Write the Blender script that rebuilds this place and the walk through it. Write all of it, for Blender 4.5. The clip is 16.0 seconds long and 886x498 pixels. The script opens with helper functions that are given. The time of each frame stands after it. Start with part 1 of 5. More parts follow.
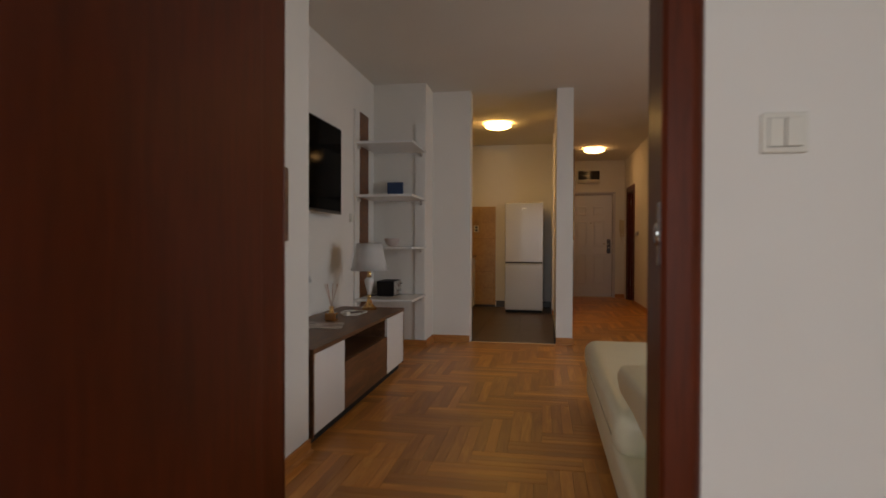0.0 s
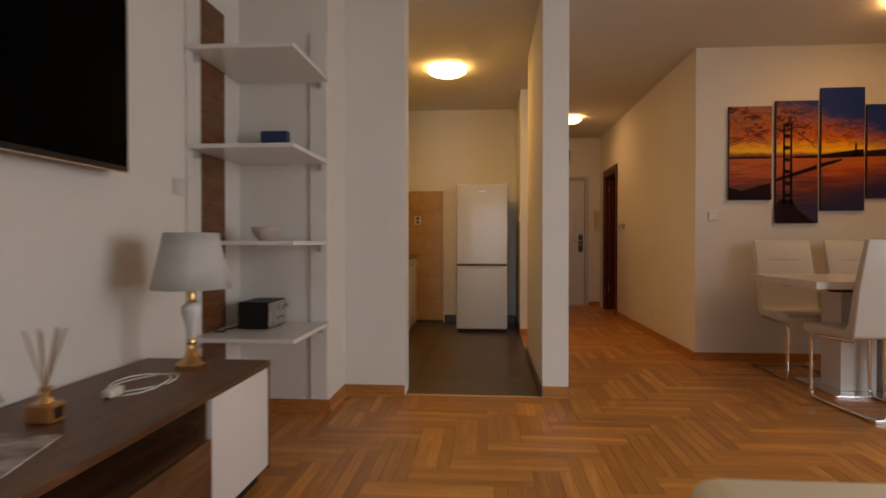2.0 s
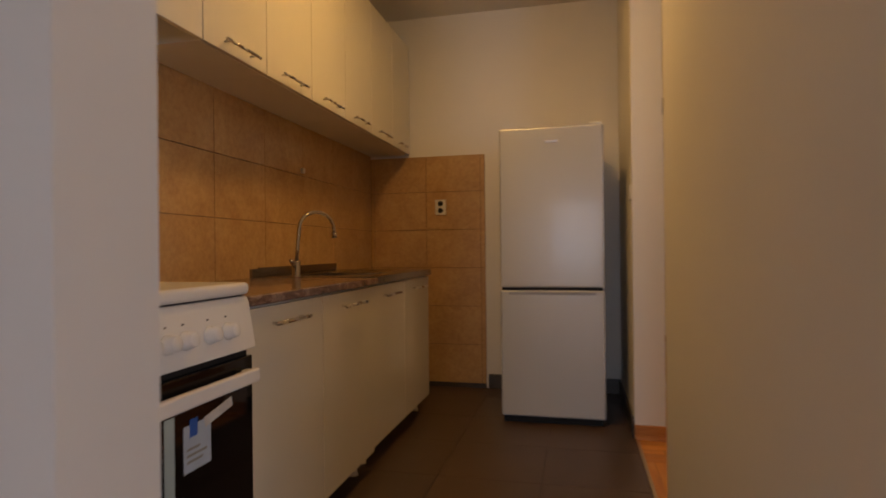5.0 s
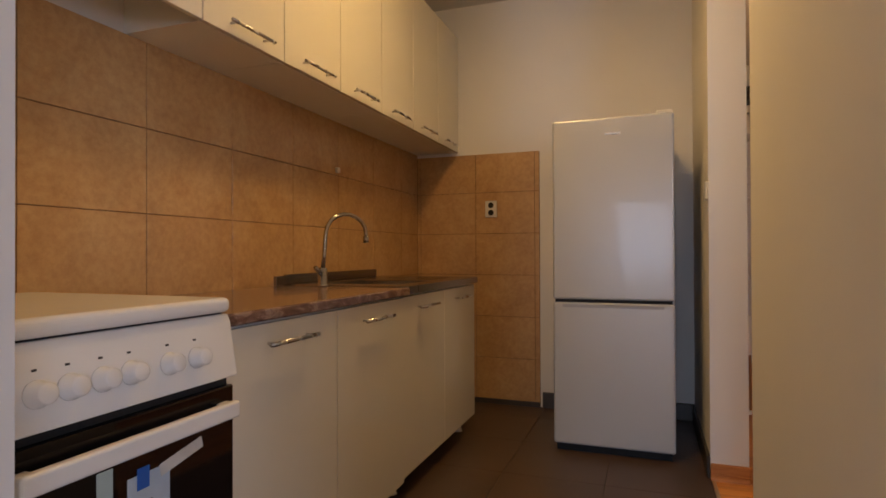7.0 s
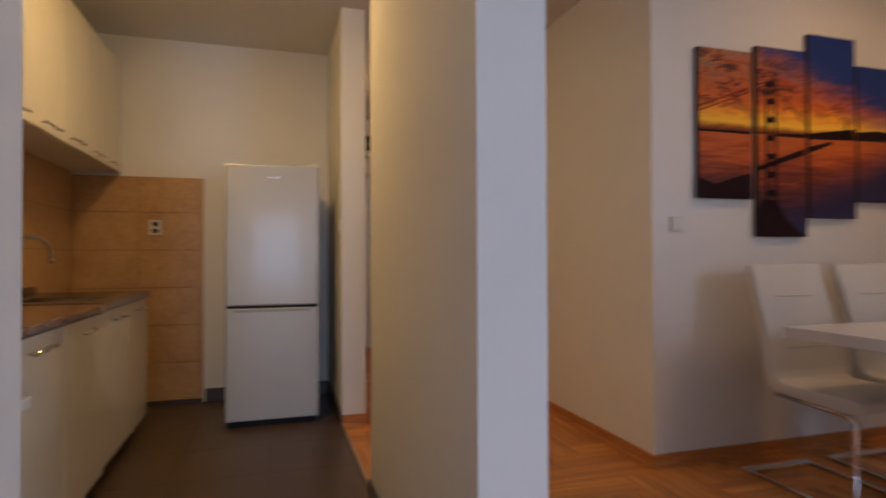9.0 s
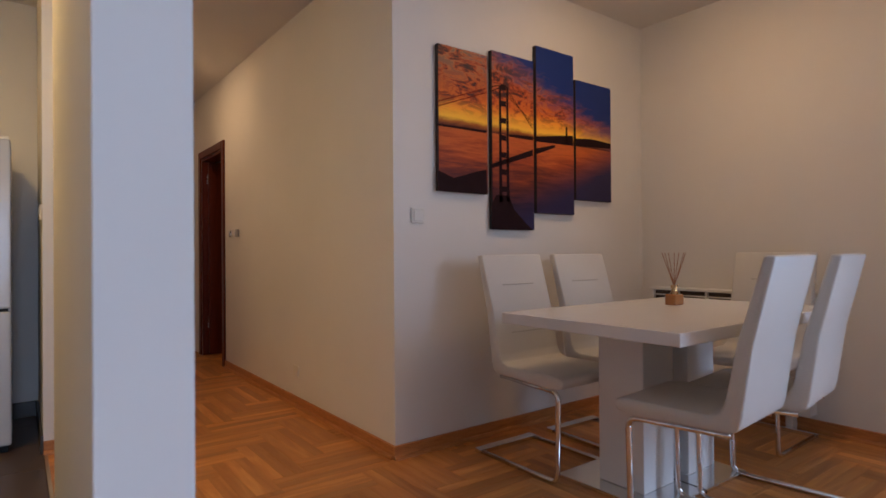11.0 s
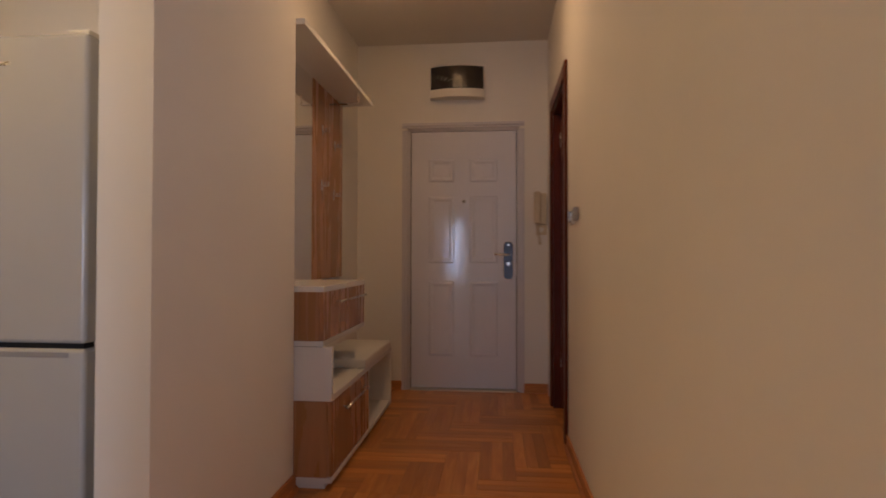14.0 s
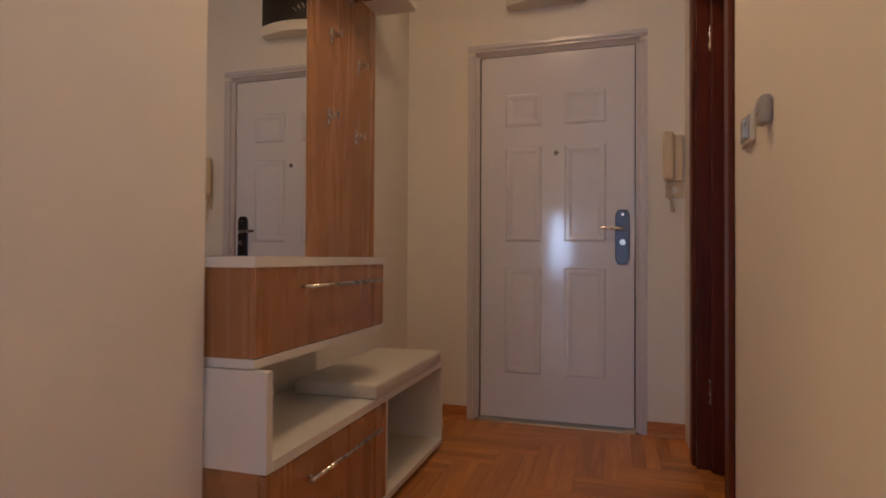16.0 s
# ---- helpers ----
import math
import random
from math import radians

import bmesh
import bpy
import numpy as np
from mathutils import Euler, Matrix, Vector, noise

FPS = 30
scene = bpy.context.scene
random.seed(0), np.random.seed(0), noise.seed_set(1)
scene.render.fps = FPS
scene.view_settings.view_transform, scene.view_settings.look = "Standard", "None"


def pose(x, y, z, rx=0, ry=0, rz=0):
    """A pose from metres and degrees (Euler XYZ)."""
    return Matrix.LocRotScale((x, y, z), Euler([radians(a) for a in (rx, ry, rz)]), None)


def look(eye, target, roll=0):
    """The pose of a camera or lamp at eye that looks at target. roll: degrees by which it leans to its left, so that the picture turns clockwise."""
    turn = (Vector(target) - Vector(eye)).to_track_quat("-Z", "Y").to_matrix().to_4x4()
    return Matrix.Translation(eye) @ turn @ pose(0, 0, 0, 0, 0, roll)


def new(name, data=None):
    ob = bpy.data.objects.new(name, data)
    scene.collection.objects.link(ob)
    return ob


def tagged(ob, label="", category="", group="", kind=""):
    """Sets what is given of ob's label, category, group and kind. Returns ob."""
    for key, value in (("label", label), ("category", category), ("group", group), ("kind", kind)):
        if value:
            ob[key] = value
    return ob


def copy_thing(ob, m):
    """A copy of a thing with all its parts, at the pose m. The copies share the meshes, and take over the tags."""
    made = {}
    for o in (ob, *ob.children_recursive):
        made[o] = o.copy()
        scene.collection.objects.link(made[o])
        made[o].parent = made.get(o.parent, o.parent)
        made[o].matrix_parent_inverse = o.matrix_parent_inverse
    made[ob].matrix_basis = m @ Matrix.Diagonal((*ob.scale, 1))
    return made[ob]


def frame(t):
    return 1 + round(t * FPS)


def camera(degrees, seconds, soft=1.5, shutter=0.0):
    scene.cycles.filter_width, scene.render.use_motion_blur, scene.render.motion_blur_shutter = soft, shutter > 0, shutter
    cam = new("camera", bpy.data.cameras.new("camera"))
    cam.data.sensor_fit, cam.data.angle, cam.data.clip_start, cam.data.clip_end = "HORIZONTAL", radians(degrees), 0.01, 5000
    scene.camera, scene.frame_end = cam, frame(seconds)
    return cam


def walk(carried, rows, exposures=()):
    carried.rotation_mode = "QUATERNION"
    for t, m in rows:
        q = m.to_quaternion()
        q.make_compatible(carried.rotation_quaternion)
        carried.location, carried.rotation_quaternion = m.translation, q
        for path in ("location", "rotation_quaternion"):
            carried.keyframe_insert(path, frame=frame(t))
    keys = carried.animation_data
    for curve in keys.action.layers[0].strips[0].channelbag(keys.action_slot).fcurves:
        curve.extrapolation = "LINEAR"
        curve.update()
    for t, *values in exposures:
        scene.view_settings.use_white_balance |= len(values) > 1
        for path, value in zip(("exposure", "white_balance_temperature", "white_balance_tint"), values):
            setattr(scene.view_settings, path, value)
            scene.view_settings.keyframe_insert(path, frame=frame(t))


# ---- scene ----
cam = camera(76.1, 16.0, 1.6, 0.5)
PATH = [
    (0, (1.324, 0.203, 1.066), (0.974, 2.172, 1.043), 0.2),
    (0.5, (1.206, 0.772, 1.051), (0.919, 2.751, 1.028), 0.1),
    (1, (1.164, 1.362, 1.019), (0.904, 3.345, 0.997), 0.0),
    (1.5, (1.102, 1.924, 1.02), (0.875, 3.911, 0.997), 0.0),
    (2, (1.095, 2.5, 1.019), (0.938, 4.493, 0.995), 0.0),
    (2.5, (1.114, 3.118, 1.032), (1.029, 5.116, 1.009), -0.0),
    (3, (1.079, 3.704, 1.016), (1.006, 5.703, 1.0), 0.0),
    (3.5, (1.048, 4.269, 1.025), (0.962, 6.267, 0.996), -0.3),
    (4, (1.051, 4.84, 1.021), (0.869, 6.832, 0.996), -0.3),
    (4.5, (1.12, 5.287, 0.973), (0.834, 7.267, 0.97), -0.4),
    (5, (1.171, 5.657, 0.985), (0.71, 7.603, 0.989), -0.6),
    (5.2, (1.153, 5.789, 1.02), (0.62, 7.717, 1.0), -0.7),
    (7.3, (1.203, 5.978, 1.001), (0.52, 7.858, 1.021), -0.2),
    (7.5, (1.195, 5.889, 1.025), (0.601, 7.798, 1.048), -0.2),
    (8, (1.17, 5.603, 1.061), (0.852, 7.578, 1.089), -0.3),
    (8.5, (1.115, 5.344, 1.078), (1.19, 7.342, 1.106), -0.2),
    (9, (1.02, 5.087, 1.079), (1.601, 7.001, 1.105), -0.2),
    (9.5, (0.933, 4.96, 1.077), (2.035, 6.63, 1.091), -0.5),
    (9.7, (0.947, 4.909, 1.083), (2.188, 6.478, 1.091), -0.4),
    (11.8, (1.725, 5.450, 1.005), (2.790, 7.143, 1.018), -0.5),
    (12, (1.820, 5.583, 0.990), (2.756, 7.350, 1.008), -0.35),
    (12.5, (2.042, 5.938, 0.978), (2.627, 7.850, 0.998), -0.2),
    (13, (2.191, 6.388, 0.997), (2.446, 8.371, 1.014), -0.1),
    (13.5, (2.339, 6.9, 1.003), (2.4, 8.899, 1.034), 0.2),
    (14, (2.5, 7.35, 1.017), (2.308, 9.341, 1.05), 0.1),
    (14.5, (2.561, 7.78, 0.965), (2.146, 9.736, 1.003), 0.1),
    (15, (2.598, 8.102, 0.954), (2.056, 10.027, 0.981), 0.3),
    (15.5, (2.584, 8.388, 0.938), (2.003, 10.302, 0.959), 0.25),
    (16, (2.545, 8.648, 0.894), (1.964, 10.561, 0.922), 0.3),
]
BEDROOM_WATTS, LIVING_WATTS, LAMP_GLOW = 180, 155, 45.0
# the camera's own exposure and white balance: seconds, stops, kelvin, tint
EXPOSURE = [(0, -2.10, 8400, 20), (0.5, -1.96, 9000, 24), (1.0, -1.76, 8600, 23), (1.5, -1.78, 8900, 24), (2.5, -1.42, 8500, 24), (3.5, -1.58, 7900, 24), (4.0, -1.68, 7700, 25), (5.0, -1.68, 7500, 26),
            (7.5, -1.22, 6150, 23), (8.0, -1.34, 6100, 23), (8.5, -1.48, 6000, 21), (9.0, -1.38, 5950, 21), (9.5, -1.32, 5800, 20), (12.0, -1.14, 5600, 19), (13.0, -1.30, 5800, 21), (13.5, -1.38, 6000, 22), (14.0, -1.18, 5900, 22), (14.5, -1.00, 5700, 20), (16.0, -0.66, 5550, 18)]
walk(cam, [(t, look(eye, target, roll)) for t, eye, target, roll in PATH], EXPOSURE)

# ---------------------------------------------------------------- world and light
world = bpy.data.worlds.new("sky_world")
scene.world = world
world.use_nodes = True
wn = world.node_tree
sky = wn.nodes.new("ShaderNodeTexSky")
sky.sky_type = "NISHITA"
sky.sun_disc = False
sky.sun_elevation = radians(30)
sky.sun_rotation = radians(120)
wn.links.new(sky.outputs[0], wn.nodes["Background"].inputs[0])
wn.nodes["Background"].inputs[1].default_value = 0.10

sun = new("sun", bpy.data.lights.new("sun", "SUN"))
sun.data.energy, sun.data.angle, sun.data.color = 0.6, radians(12), (1.0, 0.96, 0.9)
sun.matrix_world = look((20, -6, 14), (3, 5, 0))


def daylight(name, x, y, z, w, h, watts, target):
    lamp = new(name, bpy.data.lights.new(name, "AREA"))
    lamp.data.shape, lamp.data.size, lamp.data.size_y = "RECTANGLE", w, h
    lamp.data.energy, lamp.data.color, lamp.data.spread = watts, (0.62, 0.80, 1.0), radians(150)
    lamp.matrix_world = look((x, y, z), target)


daylight("window_light_bedroom", 1.0, -2.50, 1.25, 1.4, 1.9, BEDROOM_WATTS, (1.0, 2.5, -0.6))
daylight("window_light_living", 4.98, 3.15, 1.40, 2.0, 1.8, LIVING_WATTS, (0.0, 4.2, -0.3))

# ---------------------------------------------------------------- materials
RNG = random.Random(7)


def material(name, base, rough=0.5, metal=0.0, spec=0.5, coat=0.0):
    m = bpy.data.materials.new(name)
    m.use_nodes = True
    b = m.node_tree.nodes["Principled BSDF"]
    b.inputs["Base Color"].default_value = (*base, 1)
    b.inputs["Roughness"].default_value = rough
    b.inputs["Metallic"].default_value = metal
    b.inputs["Specular IOR Level"].default_value = spec
    b.inputs["Coat Weight"].default_value = coat
    return m


def node(m, kind, **inputs):
    n = m.node_tree.nodes.new(kind)
    for k, v in inputs.items():
        n.inputs[k.replace("_", " ")].default_value = v
    return n


def wire(m, a, b):
    m.node_tree.links.new(a, b)


def coords(m, scale=(1, 1, 1), space="Object"):
    tc = node(m, "ShaderNodeTexCoord")
    mp = node(m, "ShaderNodeMapping")
    mp.inputs["Scale"].default_value = scale
    wire(m, tc.outputs[space], mp.inputs["Vector"])
    return mp.outputs["Vector"]


def ramp(m, fac, stops):
    r = node(m, "ShaderNodeValToRGB")
    els = r.color_ramp.elements
    while len(els) < len(stops):
        els.new(0.5)
    for e, (p, c) in zip(els, stops):
        e.position, e.color = p, (*c, 1)
    wire(m, fac, r.inputs["Fac"])
    return r.outputs["Color"]


def noise_fac(m, vec, scale, detail=4, rough=0.55, distort=0.0):
    n = node(m, "ShaderNodeTexNoise", Scale=scale, Detail=detail, Roughness=rough, Distortion=distort)
    wire(m, vec, n.inputs["Vector"])
    return n.outputs["Fac"]


def bump(m, fac, strength=0.2, dist=0.002):
    n = node(m, "ShaderNodeBump", Strength=strength, Distance=dist)
    wire(m, fac, n.inputs["Height"])
    wire(m, n.outputs["Normal"], m.node_tree.nodes["Principled BSDF"].inputs["Normal"])


def bsdf(m):
    return m.node_tree.nodes["Principled BSDF"]


def mix(m, fac, a, b, mode="MIX"):
    n = node(m, "ShaderNodeMix")
    n.data_type, n.blend_type = "RGBA", mode
    if isinstance(fac, (int, float)):
        n.inputs[0].default_value = fac
    else:
        wire(m, fac, n.inputs[0])
    for v, s in ((a, n.inputs[6]), (b, n.inputs[7])):
        if isinstance(v, tuple):
            s.default_value = (*v, 1)
        else:
            wire(m, v, s)
    return n.outputs[2]


def plaster(name, c, rough=0.85):
    m = material(name, c, rough, spec=0.25)
    v = coords(m)
    big = noise_fac(m, v, 0.9, 3)
    wire(m, ramp(m, big, [(0.3, tuple(x * 0.94 for x in c)), (0.7, c)]), bsdf(m).inputs["Base Color"])
    bump(m, noise_fac(m, v, 140, 3), 0.12, 0.001)
    return m


def wood(name, dark, light, scale, rough=0.4, stretch=(1, 12, 12), coat=0.0, per_object=0.0, island=False, mid=None):
    m = material(name, light, rough, coat=coat)
    v = coords(m, stretch)
    if per_object or island:
        info = node(m, "ShaderNodeNewGeometry" if island else "ShaderNodeObjectInfo")
        rnd = info.outputs["Random Per Island" if island else "Random"]
        add = node(m, "ShaderNodeVectorMath")
        add.operation = "MULTIPLY_ADD"
        comb = node(m, "ShaderNodeCombineXYZ")
        for k in ("X", "Y", "Z"):
            wire(m, rnd, comb.inputs[k])
        wire(m, comb.outputs[0], add.inputs[0])
        add.inputs[1].default_value = (37, 53, 71)
        wire(m, v, add.inputs[2])
        v = add.outputs[0]
    grain = noise_fac(m, v, scale, 6, 0.6, 0.8)
    stops = [(0.3, dark), (0.7, light)] if mid is None else [(0.28, dark), (0.5, mid), (0.72, light)]
    col = ramp(m, grain, stops)
    if per_object or island:
        tone = ramp(m, rnd, [(0.0, (1 - per_object * 0.65, 1 - per_object * 0.7, 1 - per_object * 0.75)), (0.6, (1.0, 1.0, 1.0)), (1.0, (1 + per_object * 0.7, 1 + per_object * 0.8, 1 + per_object * 0.8))])
        col = mix(m, 1.0, col, tone, "MULTIPLY")
    wire(m, col, bsdf(m).inputs["Base Color"])
    rr = node(m, "ShaderNodeMapRange")
    wire(m, grain, rr.inputs["Value"])
    rr.inputs["To Min"].default_value, rr.inputs["To Max"].default_value = rough * 0.85, rough * 1.25
    wire(m, rr.outputs["Result"], bsdf(m).inputs["Roughness"])
    bump(m, grain, 0.08, 0.001)
    return m


def gloss(name, c, rough=0.25, vary=0.04, scale=3.0, spec=0.5, coat=0.0, bumpy=0.0):
    m = material(name, c, rough, spec=spec, coat=coat)
    v = coords(m)
    n = noise_fac(m, v, scale, 4)
    wire(m, ramp(m, n, [(0.3, tuple(x * (1 - vary) for x in c)), (0.7, c)]), bsdf(m).inputs["Base Color"])
    if bumpy:
        bump(m, noise_fac(m, v, 60, 3), bumpy, 0.002)
    return m


def metal(name, c, rough):
    m = material(name, c, rough, 1.0)
    v = coords(m)
    rr = node(m, "ShaderNodeMapRange")
    wire(m, noise_fac(m, v, 25, 3), rr.inputs["Value"])
    rr.inputs["To Min"].default_value, rr.inputs["To Max"].default_value = rough * 0.7, rough * 1.4
    wire(m, rr.outputs["Result"], bsdf(m).inputs["Roughness"])
    return m


WALL = plaster("wall_paint", (0.80, 0.77, 0.72))
CEILING = plaster("ceiling_paint", (0.74, 0.71, 0.66), 0.9)
FLOOR_BASE = material("subfloor", (0.10, 0.045, 0.02), 0.8)
PARQUET = wood("parquet_oak", (0.43, 0.147, 0.026), (0.65, 0.300, 0.082), 3.0, 0.38, (0.8, 8, 8), 0.05, 0.38, mid=(0.53, 0.208, 0.043))
PARQUET_ACROSS = wood("parquet_oak_across", (0.43, 0.147, 0.026), (0.65, 0.300, 0.082), 3.0, 0.38, (8, 0.8, 8), 0.05, 0.38, mid=(0.53, 0.208, 0.043))
PARQUET_FAR = wood("parquet_oak_joined", (0.43, 0.147, 0.026), (0.65, 0.300, 0.082), 3.0, 0.38, (0.8, 8, 8), 0.05, 0.38, island=True, mid=(0.53, 0.208, 0.043))
PARQUET_FAR_ACROSS = wood("parquet_oak_joined_across", (0.43, 0.147, 0.026), (0.65, 0.300, 0.082), 3.0, 0.38, (8, 0.8, 8), 0.05, 0.38, island=True, mid=(0.53, 0.208, 0.043))
SKIRT = wood("skirting_wood", (0.36, 0.125, 0.03), (0.56, 0.23, 0.06), 3.0, 0.4, (3, 3, 30))
DARKWOOD = wood("mahogany_door", (0.075, 0.013, 0.0035), (0.130, 0.022, 0.0055), 4.0, 0.36, (14, 14, 1.0))
bsdf(DARKWOOD).inputs["Specular IOR Level"].default_value = 0.25
WALNUT = wood("walnut_board", (0.080, 0.033, 0.015), (0.23, 0.108, 0.05), 3.0, 0.42, (7, 1.0, 7), mid=(0.140, 0.062, 0.029))
WALNUT_UP = wood("walnut_strip", (0.085, 0.028, 0.009), (0.26, 0.10, 0.034), 3.0, 0.4, (5, 1.5, 9), mid=(0.16, 0.056, 0.019))
OAK = wood("hall_oak", (0.34, 0.162, 0.066), (0.44, 0.225, 0.097), 2.2, 0.26, (5, 5, 0.4), mid=(0.39, 0.19, 0.079))
WHITE = gloss("white_lacquer", (0.80, 0.79, 0.77), 0.22, 0.03)
WHITE_MATT = gloss("white_board", (0.78, 0.76, 0.72), 0.45, 0.04)
CREAM = gloss("cream_gloss", (0.76, 0.72, 0.62), 0.10, 0.03, bumpy=0.004)
PLASTIC = gloss("white_plastic", (0.74, 0.71, 0.63), 0.35, 0.03)
BEIGE_PLASTIC = gloss("cream_plastic", (0.64, 0.53, 0.36), 0.42, 0.05)
RADIO_BLACK = gloss("radio_case", (0.010, 0.009, 0.009), 0.45, 0.1, spec=0.2)
BLACK = gloss("black_plastic", (0.012, 0.012, 0.013), 0.3, 0.1)
SCREEN = material("dark_screen", (0.0020, 0.0017, 0.0014), 0.08, spec=0.012)
SEAM = gloss("seam_shade_print_grey", (0.30, 0.28, 0.25), 0.7, 0.1)
SLOT = gloss("slot_shade_brown", (0.09, 0.065, 0.05), 0.7, 0.2)
# near-black: painted shade for gaps and openings, also the colour of plinths
DARK = material("gap_shade_and_plinth", (0.01, 0.01, 0.01), 0.8)
CHROME = metal("chrome", (0.78, 0.78, 0.78), 0.10)
STEEL = metal("brushed_steel", (0.62, 0.60, 0.57), 0.26)
SINK_STEEL = metal("sink_steel", (0.30, 0.27, 0.25), 0.20)
STRIP = metal("threshold_strip", (0.62, 0.50, 0.34), 0.35)
GRIP = gloss("grip_grey", (0.30, 0.30, 0.31), 0.4, 0.05)
TAP_CHROME = metal("tap_chrome", (0.42, 0.40, 0.38), 0.14)
GOLD = metal("polished_gold", (0.72, 0.45, 0.20), 0.16)
LEATHER = gloss("cream_leather", (0.88, 0.82, 0.60), 0.38, 0.08, 2.0, bumpy=0.15)
WHITE_LEATHER = gloss("white_leather", (0.66, 0.64, 0.60), 0.48, 0.05, 2.0, bumpy=0.12)
PORCELAIN = gloss("white_porcelain", (0.78, 0.78, 0.78), 0.15, 0.02)
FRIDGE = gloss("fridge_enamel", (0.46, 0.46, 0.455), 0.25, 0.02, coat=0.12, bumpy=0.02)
FABRIC = gloss("lamp_fabric", (0.93, 0.93, 0.92), 0.8, 0.03, 8)
bsdf(FABRIC).inputs["Subsurface Weight"].default_value = 0.8
bsdf(FABRIC).inputs["Subsurface Scale"].default_value = 1.0
bsdf(FABRIC).inputs["Subsurface Radius"].default_value = (0.02, 0.02, 0.02)
PAPER = gloss("paper", (0.70, 0.66, 0.60), 0.6, 0.3, 14)
BLUE = gloss("blue_card", (0.02, 0.055, 0.14), 0.4, 0.2)
BLUE_TAPE = gloss("blue_tape", (0.02, 0.12, 0.45), 0.4)
RED = gloss("red_fabric", (0.32, 0.03, 0.015), 0.8, 0.2, 20)
REED = gloss("reed", (0.42, 0.20, 0.10), 0.7, 0.2, 30)
AMBER = material("amber_liquid", (0.42, 0.17, 0.05), 0.1, spec=0.6, coat=0.5)
GILT = gloss("gilt_frame", (0.36, 0.165, 0.040), 0.35, 0.5, 26, spec=0.8)
bsdf(GILT).inputs["Metallic"].default_value = 0.65
GILT_WOOD = gloss("gilt_wood", (0.30, 0.11, 0.022), 0.35, 0.25, 12)
GOLD_SLIP = metal("gold_slip", (0.55, 0.34, 0.07), 0.32)
DOOR_WHITE = gloss("door_enamel", (0.72, 0.72, 0.79), 0.10, 0.02, spec=0.38, coat=0.1, bumpy=0.006)
DOOR_FRAME = gloss("door_frame_paint", (0.63, 0.61, 0.65), 0.25, 0.03)
MIRROR = material("mirror_silver", (0.86, 0.87, 0.86), 0.012, 1.0)
BOX_WINDOW = gloss("smoked_window", (0.03, 0.028, 0.026), 0.12, 0.5, 30)

TILE = material("wall_tile", (0.45, 0.25, 0.10), 0.28, coat=0.15)
_v = coords(TILE)
_a = noise_fac(TILE, _v, 5, 8, 0.7, 0.6)
_b = noise_fac(TILE, _v, 40, 4, 0.7)
_c = ramp(TILE, _a, [(0.25, (0.39, 0.212, 0.082)), (0.5, (0.53, 0.312, 0.128)), (0.75, (0.64, 0.415, 0.195))])
wire(TILE, mix(TILE, 0.25, _c, ramp(TILE, _b, [(0.35, (0.32, 0.16, 0.065)), (0.6, (0.62, 0.41, 0.21))])), bsdf(TILE).inputs["Base Color"])
GROUT = gloss("grout", (0.27, 0.14, 0.06), 0.9, 0.2, 30)
FLOOR_TILE = gloss("floor_tile", (0.088, 0.056, 0.040), 0.36, 0.14, 5)
FLOOR_GROUT = gloss("floor_grout", (0.080, 0.052, 0.038), 0.6, 0.2, 30)
SKIRT_TILE = gloss("skirting_tile", (0.07, 0.058, 0.05), 0.35, 0.25, 8)

MARBLE = material("worktop_laminate", (0.2, 0.12, 0.09), 0.16, coat=0.3)
_v = coords(MARBLE, (3, 1.2, 3))
_a = noise_fac(MARBLE, _v, 6, 8, 0.65, 2.2)
wire(MARBLE, ramp(MARBLE, _a, [(0.3, (0.07, 0.035, 0.026)), (0.5, (0.20, 0.11, 0.08)), (0.58, (0.34, 0.23, 0.18)), (0.7, (0.13, 0.065, 0.048))]), bsdf(MARBLE).inputs["Base Color"])


def lamp_glass(name, strength, tint=(1.0, 0.62, 0.27)):
    """Frosted glass lit from a bulb behind its middle: bright below, dimmer towards the rim."""
    m = material(name, (0.9, 0.85, 0.75), 0.3)
    bsdf(m).inputs["Emission Color"].default_value = (*tint, 1)
    sep = node(m, "ShaderNodeSeparateXYZ")
    wire(m, node(m, "ShaderNodeNewGeometry").outputs["Normal"], sep.inputs[0])
    sq = node(m, "ShaderNodeMath")
    sq.operation = "MULTIPLY"
    wire(m, sep.outputs["Z"], sq.inputs[0])
    wire(m, sep.outputs["Z"], sq.inputs[1])
    rng = node(m, "ShaderNodeMapRange")
    wire(m, sq.outputs[0], rng.inputs["Value"])
    rng.inputs["To Min"].default_value, rng.inputs["To Max"].default_value = strength * 0.38, strength
    wire(m, rng.outputs["Result"], bsdf(m).inputs["Emission Strength"])
    return m


GLOW = lamp_glass("lamp_glass", LAMP_GLOW * 1.15)
GLOW_KITCHEN = lamp_glass("kitchen_lamp_glass", LAMP_GLOW * 3.0, (1.0, 0.65, 0.22))
GLOW_DINING = lamp_glass("dining_lamp_glass", LAMP_GLOW * 1.45)


GLASS = material("clear_glass", (0.9, 0.95, 0.95), 0.02)
bsdf(GLASS).inputs["Transmission Weight"].default_value = 1.0
OVEN_GLASS = material("oven_glass", (0.007, 0.005, 0.005), 0.05, spec=0.3)


# ---------------------------------------------------------------- mesh helpers
def finish(name, bm, mat, smooth=False):
    me = bpy.data.meshes.new(name)
    bm.normal_update()
    bm.to_mesh(me)
    bm.free()
    me.materials.append(mat)
    if smooth:
        me.shade_smooth()
    return me


